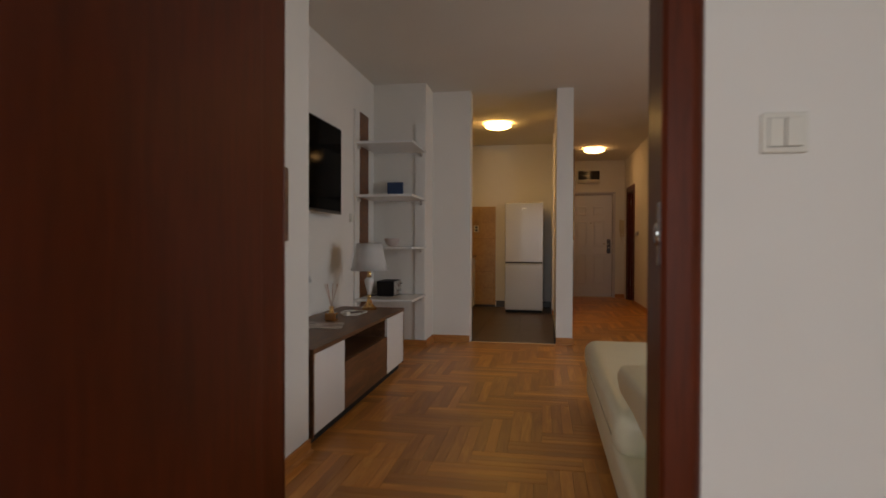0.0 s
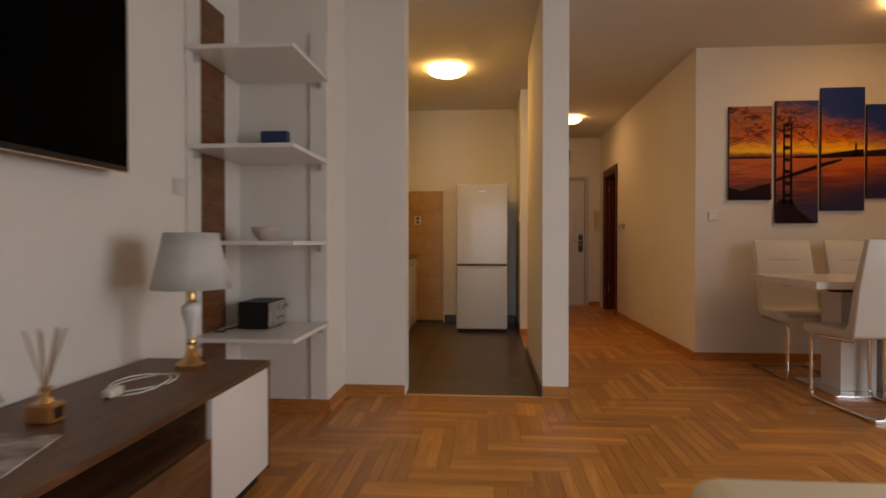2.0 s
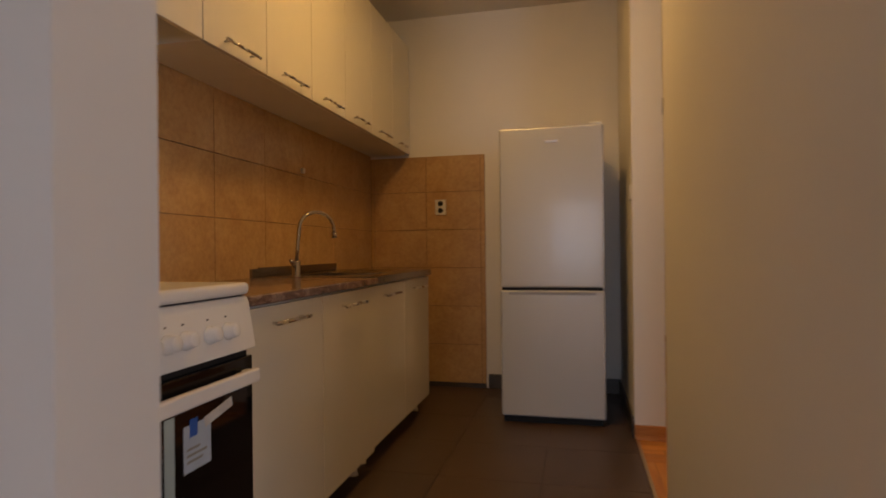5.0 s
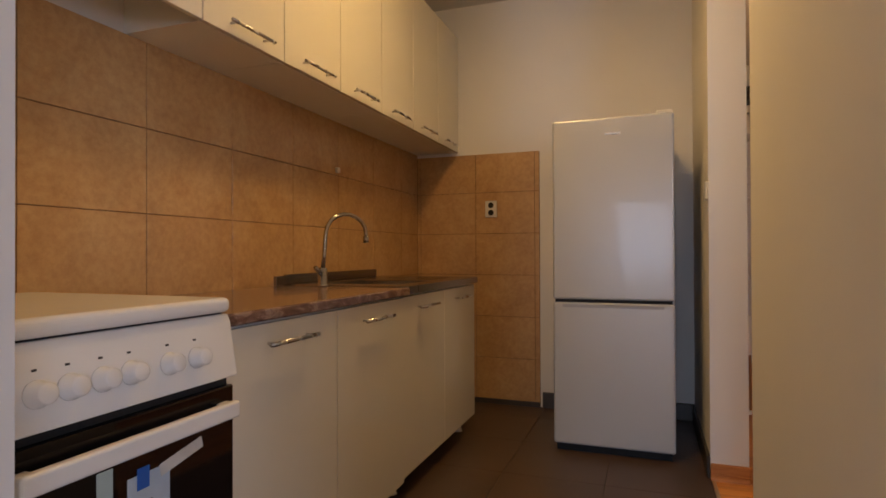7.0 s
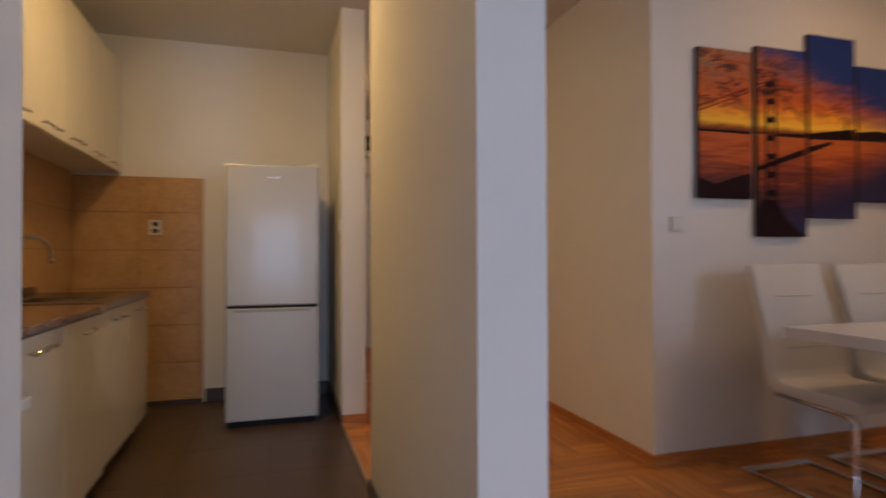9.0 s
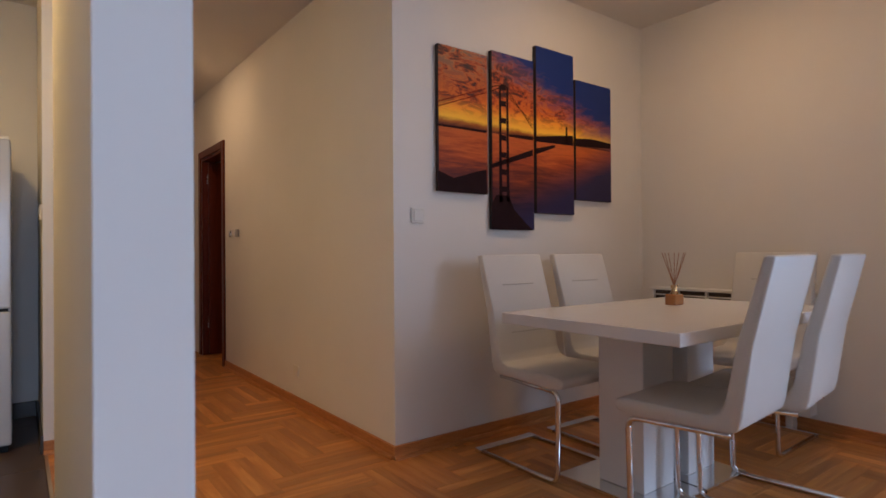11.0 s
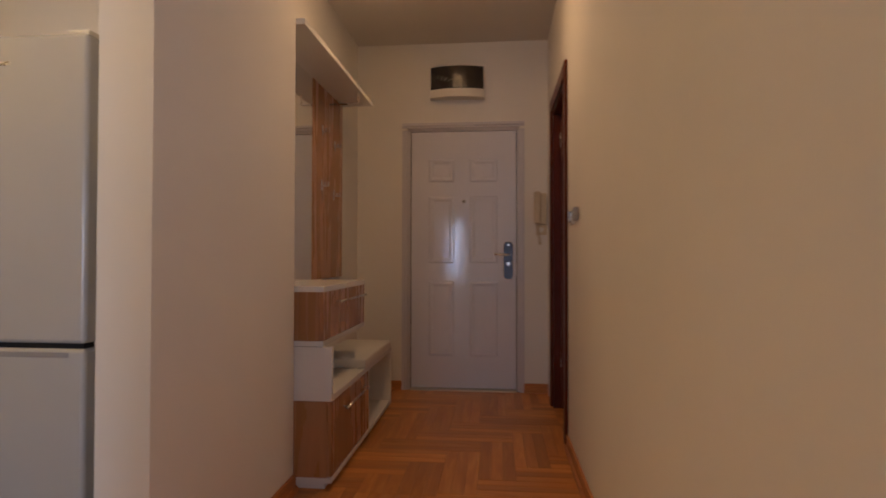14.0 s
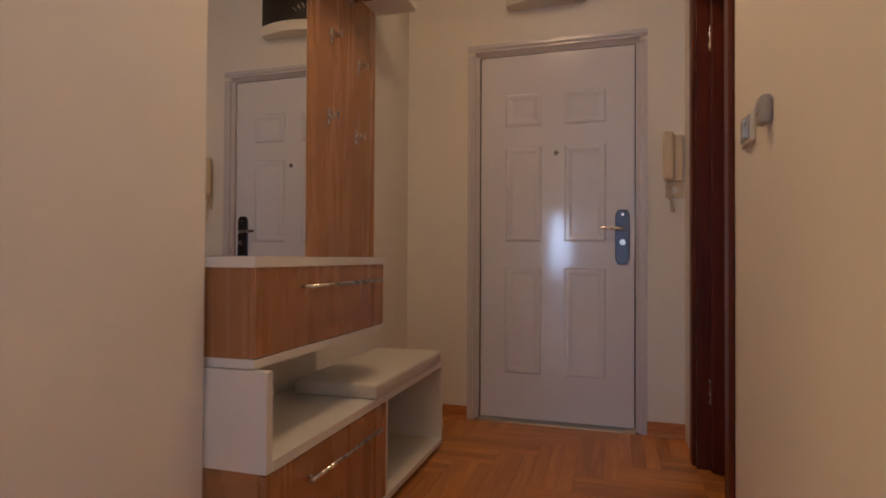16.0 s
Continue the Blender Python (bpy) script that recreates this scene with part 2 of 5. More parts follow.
def part(name, bm, mat, parent, label="", smooth=False):
    """One mesh object under a thing or a part; its vertices are given in the world."""
    ob = new(name, finish(name, bm, mat, smooth))
    if parent is not None:
        ob.parent = parent
        if parent.parent is None:
            ob.matrix_parent_inverse = parent.matrix_basis.inverted()
    if label:
        tagged(ob, label)
    return ob


def thing(name, label, category, at=(0, 0, 0), group="", kind=""):
    e = new(name)
    e.empty_display_size = 0.1
    e.matrix_basis = pose(*at)
    return tagged(e, label, category, group, kind)


def solo(name, bm, mat, label, category, group="", kind="", smooth=False):
    return tagged(new(name, finish(name, bm, mat, smooth)), label, category, group, kind)


def box(x0, y0, z0, x1, y1, z1, bevel=0.0, seg=2, bm=None):
    bm = bm or bmesh.new()
    vs = [bm.verts.new(c) for c in ((x0, y0, z0), (x1, y0, z0), (x1, y1, z0), (x0, y1, z0), (x0, y0, z1), (x1, y0, z1), (x1, y1, z1), (x0, y1, z1))]
    fs = [bm.faces.new([vs[i] for i in f]) for f in ((3, 2, 1, 0), (4, 5, 6, 7), (0, 1, 5, 4), (1, 2, 6, 5), (2, 3, 7, 6), (3, 0, 4, 7))]
    if bevel:
        es = list({e for f in fs for e in f.edges})
        bmesh.ops.bevel(bm, geom=es, offset=bevel, segments=seg, profile=0.5, affect="EDGES")
    return bm


def lathe(profile, at, steps=32, bm=None):
    """A turned body: profile of (radius, height)."""
    bm = bm or bmesh.new()
    rings = []
    for r, h in profile:
        if r < 1e-5:
            rings.append([bm.verts.new((at[0], at[1], at[2] + h))])
        else:
            rings.append([bm.verts.new((at[0] + r * math.cos(2 * math.pi * k / steps), at[1] + r * math.sin(2 * math.pi * k / steps), at[2] + h)) for k in range(steps)])
    for a, b in zip(rings, rings[1:]):
        for k in range(steps):
            n = (k + 1) % steps
            q = [a[k % len(a)], a[n % len(a)], b[n % len(b)], b[k % len(b)]]
            q = list(dict.fromkeys(q))
            if len(q) > 2:
                bm.faces.new(q)
    return bm


def tube(points, radius, sides=10, bm=None, flat=None):
    """A bar along a line of points; flat=(w, h) makes it a flat bar."""
    bm = bm or bmesh.new()
    pts = [Vector(p) for p in points]
    rings = []
    up = Vector((0, 0, 1))
    last = None
    for i, p in enumerate(pts):
        d = (pts[min(i + 1, len(pts) - 1)] - pts[max(i - 1, 0)]).normalized()
        if last is None:
            ref = up if abs(d.z) < 0.9 else Vector((1, 0, 0))
            s = d.cross(ref).normalized()
        else:
            s = (last - d * last.dot(d)).normalized()
        last = s
        t = d.cross(s).normalized()
        rings.append([bm.verts.new(p + radius * (math.cos(2 * math.pi * k / sides) * s + math.sin(2 * math.pi * k / sides) * t)) for k in range(sides)])
    for a, b in zip(rings, rings[1:]):
        for k in range(sides):
            n = (k + 1) % sides
            bm.faces.new((a[k], a[n], b[n], b[k]))
    bm.faces.new(rings[0][::-1])
    bm.faces.new(rings[-1])
    return bm


def bend(points, r=0.03, n=5):
    """Rounds the corners of a line of points."""
    pts = [Vector(p) for p in points]
    out = [pts[0]]
    for a, b, c in zip(pts, pts[1:], pts[2:]):
        p, q = b + (a - b).normalized() * r, b + (c - b).normalized() * r
        for k in range(n + 1):
            t = k / n
            out.append((1 - t) ** 2 * p + 2 * t * (1 - t) * b + t * t * q)
    return out + [pts[-1]]


def prism(outline, axis, a, b, bevel=0.0, seg=2):
    """An outline pushed along an axis: 0 takes (y, z), 1 takes (x, z), 2 takes (x, y)."""
    bm = bmesh.new()
    put = {0: lambda u, v, w: (w, u, v), 1: lambda u, v, w: (u, w, v), 2: lambda u, v, w: (u, v, w)}[axis]
    lo = [bm.verts.new(put(u, v, a)) for u, v in outline]
    hi = [bm.verts.new(put(u, v, b)) for u, v in outline]
    bm.faces.new(lo[::-1])
    bm.faces.new(hi)
    for k in range(len(lo)):
        n = (k + 1) % len(lo)
        bm.faces.new((lo[k], lo[n], hi[n], hi[k]))
    bmesh.ops.recalc_face_normals(bm, faces=bm.faces)
    if bevel:
        bmesh.ops.bevel(bm, geom=list(bm.edges), offset=bevel, segments=seg, profile=0.5, affect="EDGES")
    return bm


def structure(name, bm, mat, label):
    return solo(name, bm, mat, label, name.split("_")[0], kind="structure")


# ---------------------------------------------------------------- plan
H = 2.685                     # ceiling
WX = -0.41                    # wall behind the television
KX = -0.332                   # kitchen wall behind the worktop
KB = 9.657                    # kitchen back wall
EX = 5.03                     # dining room's end wall
HX = 2.88                     # hall wall
DY = 7.537                    # dining wall
EY = 11.70                    # entrance wall
SY0, SY1 = 1.43, 1.55         # wall with the first door
DL, DR = 0.672, 1.558         # first door's opening
BX0, BX1, BY = -1.2, 2.3, -2.6   # bedroom

W = "white painted plaster wall"
structure("ceiling", box(-1.4, -2.8, H, 5.25, 11.95, H + 0.12), CEILING, "white painted ceiling above all rooms")
structure("floor_slab", box(-1.4, -2.8, -0.15, 5.25, 11.95, -0.016), FLOOR_BASE, "dark screed under the parquet")

# wall with the first door, and the bedroom behind it
bm = box(BX0, SY0, 0, DL - 0.03, SY1, H)
box(DR + 0.03, SY0, 0, BX1, SY1, H, bm=bm)
box(DL - 0.03, SY0, 2.06, DR + 0.03, SY1, H, bm=bm)
structure("wall_door", bm, WALL, W + " around the first doorway")
structure("wall_bedroom_west", box(BX0 - 0.12, BY, 0, BX0, SY1, H), WALL, W)
structure("wall_bedroom_east", box(BX1, BY, 0, BX1 + 0.12, SY0, H), WALL, W)
bm = box(BX0, BY - 0.12, 0, 0.25, BY, H)
box(1.75, BY - 0.12, 0, BX1, BY, H, bm=bm)
box(0.25, BY - 0.12, 2.25, 1.75, BY, H, bm=bm)
box(0.25, BY - 0.12, 0, 1.75, BY, 0.12, bm=bm)
structure("wall_bedroom_south", bm, WALL, W + " with a tall window")

# living room
structure("wall_breast", box(BX0, SY1, 0, 0.155, 2.90, H), WALL, W + " breast beside the sideboard")
structure("wall_television", box(WX - 0.15, 2.90, 0, WX, 5.84, H), WALL, W + " behind the television")
structure("wall_stub", box(WX - 0.15, 5.84, 0, 0.14, 6.22, H), WALL, W + " at the end of the shelf niche")
structure("wall_kitchen_front", box(WX - 0.15, 6.22, 0, 0.548, 6.40, H), WALL, W + " beside the kitchen opening")
structure("wall_living_south", box(BX1, SY0, 0, EX + 0.15, SY1, H), WALL, W)
bm = box(EX, SY1, 0, EX + 0.15, 2.10, H)
box(EX, 4.20, 0, EX + 0.15, DY + 0.15, H, bm=bm)
box(EX, 2.10, 2.35, EX + 0.15, 4.20, H, bm=bm)
box(EX, 2.10, 0, EX + 0.15, 4.20, 0.12, bm=bm)
structure("wall_living_east", bm, WALL, W + " with a wide window")
structure("wall_dining", box(HX, DY, 0, EX + 0.15, DY + 0.15, H), WALL, W + " behind the dining table")

# kitchen and hall
structure("wall_kitchen_west", box(KX - 0.25, 6.40, 0, KX, KB + 0.15, H), WALL, W)
structure("wall_kitchen_back", box(KX, KB, 0, 1.452, KB + 0.15, H), WALL, W)
structure("wall_kitchen_pier", box(1.455, 6.26, 0, 1.625, 7.66, H), WALL, W + " between kitchen and hall")
structure("wall_hall_pier", box(1.452, 8.742, 0, 1.605, 9.78, H), WALL, W + " between fridge and hall")
structure("wall_hall_west", box(1.25, 9.78, 0, 1.405, EY, H), WALL, W + " behind the hall stand")
bm = box(HX, DY + 0.15, 0, HX + 0.13, 10.54, H)
box(HX, 11.30, 0, HX + 0.13, EY, H, bm=bm)
box(HX, 10.54, 2.05, HX + 0.13, 11.30, H, bm=bm)
structure("wall_hall_east", bm, WALL, W + " along the hall")
bm = box(1.25, EY, 0, 1.80, EY + 0.2, H)
box(2.665, EY, 0, 4.4, EY + 0.2, H, bm=bm)
box(1.80, EY, 2.03, 2.665, EY + 0.2, H, bm=bm)
structure("wall_entrance", bm, WALL, W + " around the entrance door")
structure("wall_bathroom", box(4.2, 9.6, 0, 4.35, EY, H), WALL, W)
structure("wall_bathroom_south", box(HX + 0.13, 9.45, 0, 4.35, 9.6, H), WALL, W)

# window frames
def window(name, along, a0, a1, fixed, z0, z1):
    win = thing(name, "white framed tall window", "window", ((a0 + a1) / 2, fixed, z0) if along == 0 else (fixed, (a0 + a1) / 2, z0), kind="structure")

    def bx(u0, u1, d, v0, v1, bm=None):
        return box(u0, fixed - d, v0, u1, fixed + d, v1, bm=bm) if along == 0 else box(fixed - d, u0, v0, fixed + d, u1, v1, bm=bm)
    mid = (a0 + a1) / 2
    for a, b in ((a0, mid - 0.003), (mid + 0.003, a1)):
        fb = bx(a, a + 0.06, 0.03, z0, z1)
        bx(b - 0.06, b, 0.03, z0, z1, fb)
        bx(a + 0.06, b - 0.06, 0.03, z0, z0 + 0.06, fb)
        bx(a + 0.06, b - 0.06, 0.03, z1 - 0.06, z1, fb)
        part("window_frame", fb, WHITE, win)
        pane = part("pane", bx(a + 0.06, b - 0.06, 0.004, z0 + 0.06, z1 - 0.06), GLASS, win)
        pane.visible_shadow = False


window("window_1", 0, 0.25, 1.75, BY - 0.06, 0.12, 2.25)
window("window_2", 1, 2.10, 4.20, EX + 0.09, 0.12, 2.35)


# skirtings: each run is a piece of its own
def skirting(x0, y0, x1, y1, side, mat=None, h=0.07, t=0.014):
    """A run along a wall from one point to the other; side is where it stands proud."""
    nx, ny = side
    bm = box(min(x0, x1, x0 + nx * t, x1 + nx * t), min(y0, y1, y0 + ny * t, y1 + ny * t), 0,
             max(x0, x1, x0 + nx * t, x1 + nx * t), max(y0, y1, y0 + ny * t, y1 + ny * t), h, 0.003, 1)
    if mat is None:
        # quarter-round strip along the foot of the board
        r0, r1, c = 0.0145, 0.027, 0.02
        cut = [(0.0, 0.0), (r1 - r0, 0.0)] + [((r1 - r0) * math.cos(a), c * math.sin(a)) for a in (0.5, 1.0)] + [(0.0, c)]
        lo, hi = (min(y0, y1), max(y0, y1)) if nx else (min(x0, x1), max(x0, x1))
        base = x0 if nx else y0
        strip = prism([(base + (nx + ny) * (r0 + u), v) for u, v in cut], 1 if nx else 0, lo, hi)
        me = bpy.data.meshes.new("strip")
        strip.to_mesh(me)
        strip.free()
        bm.from_mesh(me)
        bpy.data.meshes.remove(me)
    return solo("baseboard", bm, mat or SKIRT, "dark tile skirting" if mat else "orange-brown wooden skirting board", "baseboard", kind="structure")


skirting(WX, 2.90, WX, 5.84, (1, 0))
skirting(WX + 0.014, 5.84, 0.14, 5.84, (0, -1))
skirting(0.14, 5.826, 0.14, 6.206, (1, 0))
skirting(0.14, 6.22, 0.548, 6.22, (0, -1))
skirting(0.155, SY1 + 0.02, 0.155, 2.90, (1, 0))
skirting(1.455, 6.26, 1.625, 6.26, (0, -1))
skirting(1.625, 6.246, 1.625, 7.66, (1, 0))
skirting(1.452, 8.742, 1.605, 8.742, (0, -1))
skirting(1.605, 8.728, 1.605, 9.78, (1, 0))
skirting(1.405, EY, 1.76, EY, (0, -1))
skirting(2.70, EY, HX, EY, (0, -1))
skirting(HX, DY, HX, 10.46, (-1, 0))
skirting(HX - 0.014, DY, EX, DY, (0, -1))
skirting(EX, 4.20, EX, DY - 0.014, (-1, 0))
skirting(1.455, 6.26, 1.455, 7.66, (-1, 0), SKIRT_TILE)
skirting(0.55, KB, 1.452, KB, (0, -1), SKIRT_TILE, 0.10)
skirting(1.452, 8.742, 1.452, KB - 0.014, (-1, 0), SKIRT_TILE, 0.10)


# ---------------------------------------------------------------- doors
def rounded_frame(name, w0, w1, top, fixed, axis, t0, t1, wide=0.075, parent=None):
    """Casing of a doorway: two uprights and a head, with a rounded face."""
    for a, b, z0, z1, n in ((w0 - wide, w0, 0, top + wide, "upright"), (w1, w1 + wide, 0, top + wide, "upright"), (w0, w1, top, top + wide, "head")):
        bm = box(a, t0, z0, b, t1, z1, 0.008, 3) if axis == 0 else box(t0, a, z0, t1, b, z1, 0.008, 3)
        part(n, bm, DARKWOOD, parent)


door_1 = thing("door_1", "dark red-brown wooden interior door standing open", "door", (DL, SY0, 0), kind="structure")
for x, sgn in ((DL, -1), (DR, 1)):
    arc = [(x + sgn * (0.056 + 0.028 * math.sin(radians(q))), SY0 - 0.028 * math.cos(radians(q))) for q in range(0, 91, 15)]
    part("upright", prism([(x, SY0), (x, SY0 - 0.022), (x + sgn * 0.010, SY0 - 0.028)] + arc, 2, 0, 2.114), DARKWOOD, door_1, "", False)
part("head", box(DL, SY0 - 0.026, 2.03, DR, SY0, 2.112, 0.008, 3), DARKWOOD, door_1)
rounded_frame("casing", DL, DR, 2.03, 0, 0, SY1, SY1 + 0.016, 0.07, door_1)
part("jamb", box(DL - 0.03, SY0, 0, DL, SY1, 2.03), DARKWOOD, door_1)
part("jamb", box(DR, SY0, 0, DR + 0.03, SY1, 2.03), DARKWOOD, door_1)
part("jamb", box(DL - 0.03, SY0, 2.03, DR + 0.03, SY1, 2.06), DARKWOOD, door_1)
leaf = part("leaf", box(DL - 0.02, 0.56, 0.01, DL + 0.022, SY0 - 0.03, 2.02, 0.004), DARKWOOD, door_1)
for z in (0.25, 1.75):
    part("hinge", lathe([(0.0, 0), (0.008, 0), (0.008, 0.09), (0.0, 0.09)], (DL + 0.008, SY0 - 0.026, z), 12), STEEL, door_1, "steel hinge")
strike = part("strike_plate", box(DR - 0.0025, SY0 - 0.006, 1.020, DR, SY0 + 0.012, 1.150, 0.001, 1), TAP_CHROME, door_1, "steel strike plate")
part("latch_lip", lathe([(0, 0), (0.006, 0.004), (0.008, 0.025), (0.006, 0.046), (0, 0.05)], (DR - 0.003, SY0 + 0.002, 1.06), 14), TAP_CHROME, strike, "", True)


def switch(name, axis, x, y, z, out, label, w=0.08, keys=1):
    """A wall switch: plate and rockers. axis: 0 lies along x, 1 along y."""
    sw = thing(name, label, "switch", (x, y, z))
    s = out

    def bx(u0, u1, z0, z1, d0, d1, bev):
        d0, d1 = sorted((d0 * s, d1 * s))
        return box(x + u0, y + d0, z0, x + u1, y + d1, z1, bev) if axis == 0 else box(x + d0, y + u0, z0, x + d1, y + u1, z1, bev)
    part("plate", bx(-w / 2, w / 2, z - 0.04, z + 0.04, 0, 0.012, 0.004), PLASTIC, sw)
    step = (w - 0.024) / keys
    for k in range(keys):
        u = -w / 2 + 0.012 + step * k
        # grey sheet behind the rocker: its outline shadow put in as colour
        part("seam", bx(u, u + step, z - 0.029, z + 0.029, 0.0118, 0.0126, 0.0), SEAM, sw, "grey sheet painted as the shadow round the rocker")
        part("rocker", bx(u + 0.0006, u + step - 0.0006, z - 0.0280, z + 0.0280, 0.0127, 0.0155 + 0.006 * (k % 2), 0.002), PLASTIC, sw)
    return sw


switch("light_switch", 0, 1.79, SY0, 1.285, -1, "white plastic double light switch on the wall", 0.085, 2)
switch("light_switch", 0, 3.025, DY, 1.245, -1, "white plastic light switch near the wall corner")
switch("light_switch", 1, WX, 5.145, 1.288, 1, "white plastic light switch beside the shelves")

# entrance door
door_2 = thing("door_2", "white enamelled panelled entrance door, closed", "door", (2.23, EY, 0), kind="structure")
ED = EY + 0.034
IN, OUT = EY + 0.052, EY - 0.010
part("frame", prism([(1.762, OUT), (1.780, OUT), (1.822, ED - 0.006), (1.822, IN), (1.801, IN), (1.801, EY - 0.001), (1.762, EY - 0.001)], 2, 0, 2.01), DOOR_FRAME, door_2)
part("frame", prism([(2.703, OUT), (2.685, OUT), (2.648, ED - 0.006), (2.648, IN), (2.664, IN), (2.664, EY - 0.001), (2.703, EY - 0.001)], 2, 0, 2.01), DOOR_FRAME, door_2)
part("frame_head", prism([(OUT, 2.066), (OUT, 2.048), (ED - 0.006, 2.006), (IN, 2.006), (IN, 2.029), (EY - 0.001, 2.029), (EY - 0.001, 2.066)], 0, 1.762, 2.703), DOOR_FRAME, door_2)
# black strips set into the leaf's side gaps, as painted shade
for x0, x1 in ((1.8225, 1.8265), (2.6435, 2.6475)):
    part("door_gap_shade", box(x0, ED + 0.012, 0.015, x1, ED + 0.016, 2.004), DARK, door_2, "black strip painted as shade in the gap beside the leaf")
leaf2 = part("leaf", box(1.8275, ED + 0.002, 0.015, 2.6425, ED + 0.045, 2.004, 0.003), DOOR_WHITE, door_2)
for x0, x1 in ((1.965, 2.165), (2.285, 2.50)):
    for z0, z1 in ((0.26, 0.84), (0.98, 1.50), (1.61, 1.79)):
        bm = bmesh.new()
        y = ED + 0.002
        o = [(x0, z0), (x1, z0), (x1, z1), (x0, z1)]
        rings = []
        for inset, d in ((0, 0.0), (0.010, -0.007), (0.024, -0.007), (0.042, -0.0015)):
            rings.append([bm.verts.new((px + (inset if px == x0 else -inset), y + d, pz + (inset if pz == z0 else -inset))) for px, pz in o])
        for a, b in zip(rings, rings[1:]):
            for k in range(4):
                bm.faces.new((a[k], a[(k + 1) % 4], b[(k + 1) % 4], b[k]))
        bm.faces.new(rings[-1])
        bmesh.ops.recalc_face_normals(bm, faces=bm.faces)
        part("panel", bm, DOOR_WHITE, door_2)
plate = part("lock_plate", prism([(2.56, 0.86), (2.605, 0.86), (2.618, 0.885), (2.618, 1.12), (2.605, 1.145), (2.56, 1.145), (2.547, 1.12), (2.547, 0.885)], 1, ED - 0.010, ED + 0.002, 0.003), metal("dark_steel", (0.08, 0.08, 0.09), 0.3), door_2, "grey steel lock plate")
part("lever", tube(bend([(2.585, ED - 0.008, 1.045), (2.585, ED - 0.05, 1.045), (2.475, ED - 0.05, 1.05)], 0.015), 0.009), STEEL, plate)
part("cylinder", lathe([(0.0, 0.0), (0.016, 0.0), (0.016, 0.02), (0, 0.02)], (0, 0, 0), 16), STEEL, plate).matrix_basis = pose(2.583, ED - 0.009, 0.975, 90, 0, 0)
part("screw", lathe([(0.0, 0.0), (0.008, 0.0), (0.008, 0.003), (0, 0.003)], (0, 0, 0), 12), STEEL, plate).matrix_basis = pose(2.583, ED - 0.010, 1.12, 90, 0, 0)
part("peephole", lathe([(0.0, 0.0), (0.017, 0.0), (0.012, 0.006), (0.006, 0.0065), (0.0, 0.003)], (0, 0, 0), 4), TAP_CHROME, door_2, "diamond-shaped steel peephole").matrix_basis = pose(2.241, ED + 0.002, 1.458, 90, 0, 0)
part("threshold", box(1.822, EY - 0.012, -0.01, 2.648, EY + 0.09, 0.009, 0.003), STRIP, door_2, "worn metal threshold")

# door to the bathroom, standing open inwards
door_3 = thing("door_3", "dark red-brown wooden bathroom door standing open", "door", (HX, 11.3, 0), kind="structure")
rounded_frame("casing", 10.54, 11.30, 2.03, 0, 1, HX - 0.018, HX, 0.075, door_3)
for a, b in ((10.54, 10.565), (11.275, 11.30)):
    part("jamb", box(HX, a, 0, HX + 0.13, b, 2.03), DARKWOOD, door_3)
part("jamb", box(HX, 10.565, 2.005, HX + 0.13, 11.275, 2.03), DARKWOOD, door_3)
part("leaf", box(HX + 0.05, 11.215, 0.01, HX + 0.78, 11.255, 2.0, 0.004), DARKWOOD, door_3)
for z in (0.28, 1.78):
    part("hinge", box(HX + 0.045, 11.252, z, HX + 0.075, 11.28, z + 0.10, 0.004), STEEL, door_3, "steel hinge")


# ---------------------------------------------------------------- lamps
def ceiling_lamp(x, y, glass=GLOW, r=0.178):
    """A frosted bowl hung on three clips under a white tray, with an open gap above its rim."""
    lamp = thing("ceiling_lamp", "round frosted glass ceiling lamp, lit warm", "ceiling lamp", (x, y, H), "ceiling lamps")
    part("base", lathe([(0, 0), (r * 0.62, 0), (r * 0.66, -0.006), (r * 0.66, -0.020), (r * 0.62, -0.024), (0, -0.024)], (x, y, H), 40), PLASTIC, lamp)
    arc = [radians(d) for d in range(0, 90, 9)]
    prof = [(r - 0.005, -0.0265)] + [(r * math.cos(a), -0.030 - 0.052 * math.sin(a)) for a in arc] + [(0, -0.082)]
    part("glass_bowl", lathe(prof, (x, y, H), 48), glass, lamp, "glowing frosted glass bowl", True)
    for k in range(3):
        a = 2 * math.pi * k / 3 + 0.4
        u, v = math.cos(a), math.sin(a)
        pts = [(x + r * 0.6 * u, y + r * 0.6 * v, H - 0.010), (x + (r + 0.006) * u, y + (r + 0.006) * v, H - 0.010), (x + (r + 0.006) * u, y + (r + 0.006) * v, H - 0.042), (x + (r - 0.012) * u, y + (r - 0.012) * v, H - 0.047)]
        part("clip", tube(bend(pts, 0.006, 3), 0.0035, 8), CHROME, lamp, "small metal clip", True)


ceiling_lamp(0.705, 7.92, GLOW_KITCHEN)
ceiling_lamp(2.165, 10.19)
ceiling_lamp(4.0, 6.58, GLOW_DINING)


# ---------------------------------------------------------------- living room
sb = thing("sideboard", "low walnut sideboard with white doors and open niche", "sideboard", (-0.12, 3.88, 0))
X0, X1 = -0.39, 0.160
part("top", box(X0, 2.945, 0.488, X1 + 0.004, 4.868, 0.512, 0.002), WALNUT, sb)
for y0, y1 in ((2.945, 2.963), (3.41, 3.426), (4.345, 4.361), (4.847, 4.866)):
    part("upright", box(X0, y0, 0.05, X1 - 0.02 if 3 < y0 < 4.5 else X1, y1, 0.488, 0.001), WALNUT, sb)
part("bottom", box(X0, 2.963, 0.05, X1 - 0.02, 4.847, 0.068), WALNUT, sb)
part("back", box(X0, 2.963, 0.068, X0 + 0.008, 4.847, 0.488), WALNUT, sb)
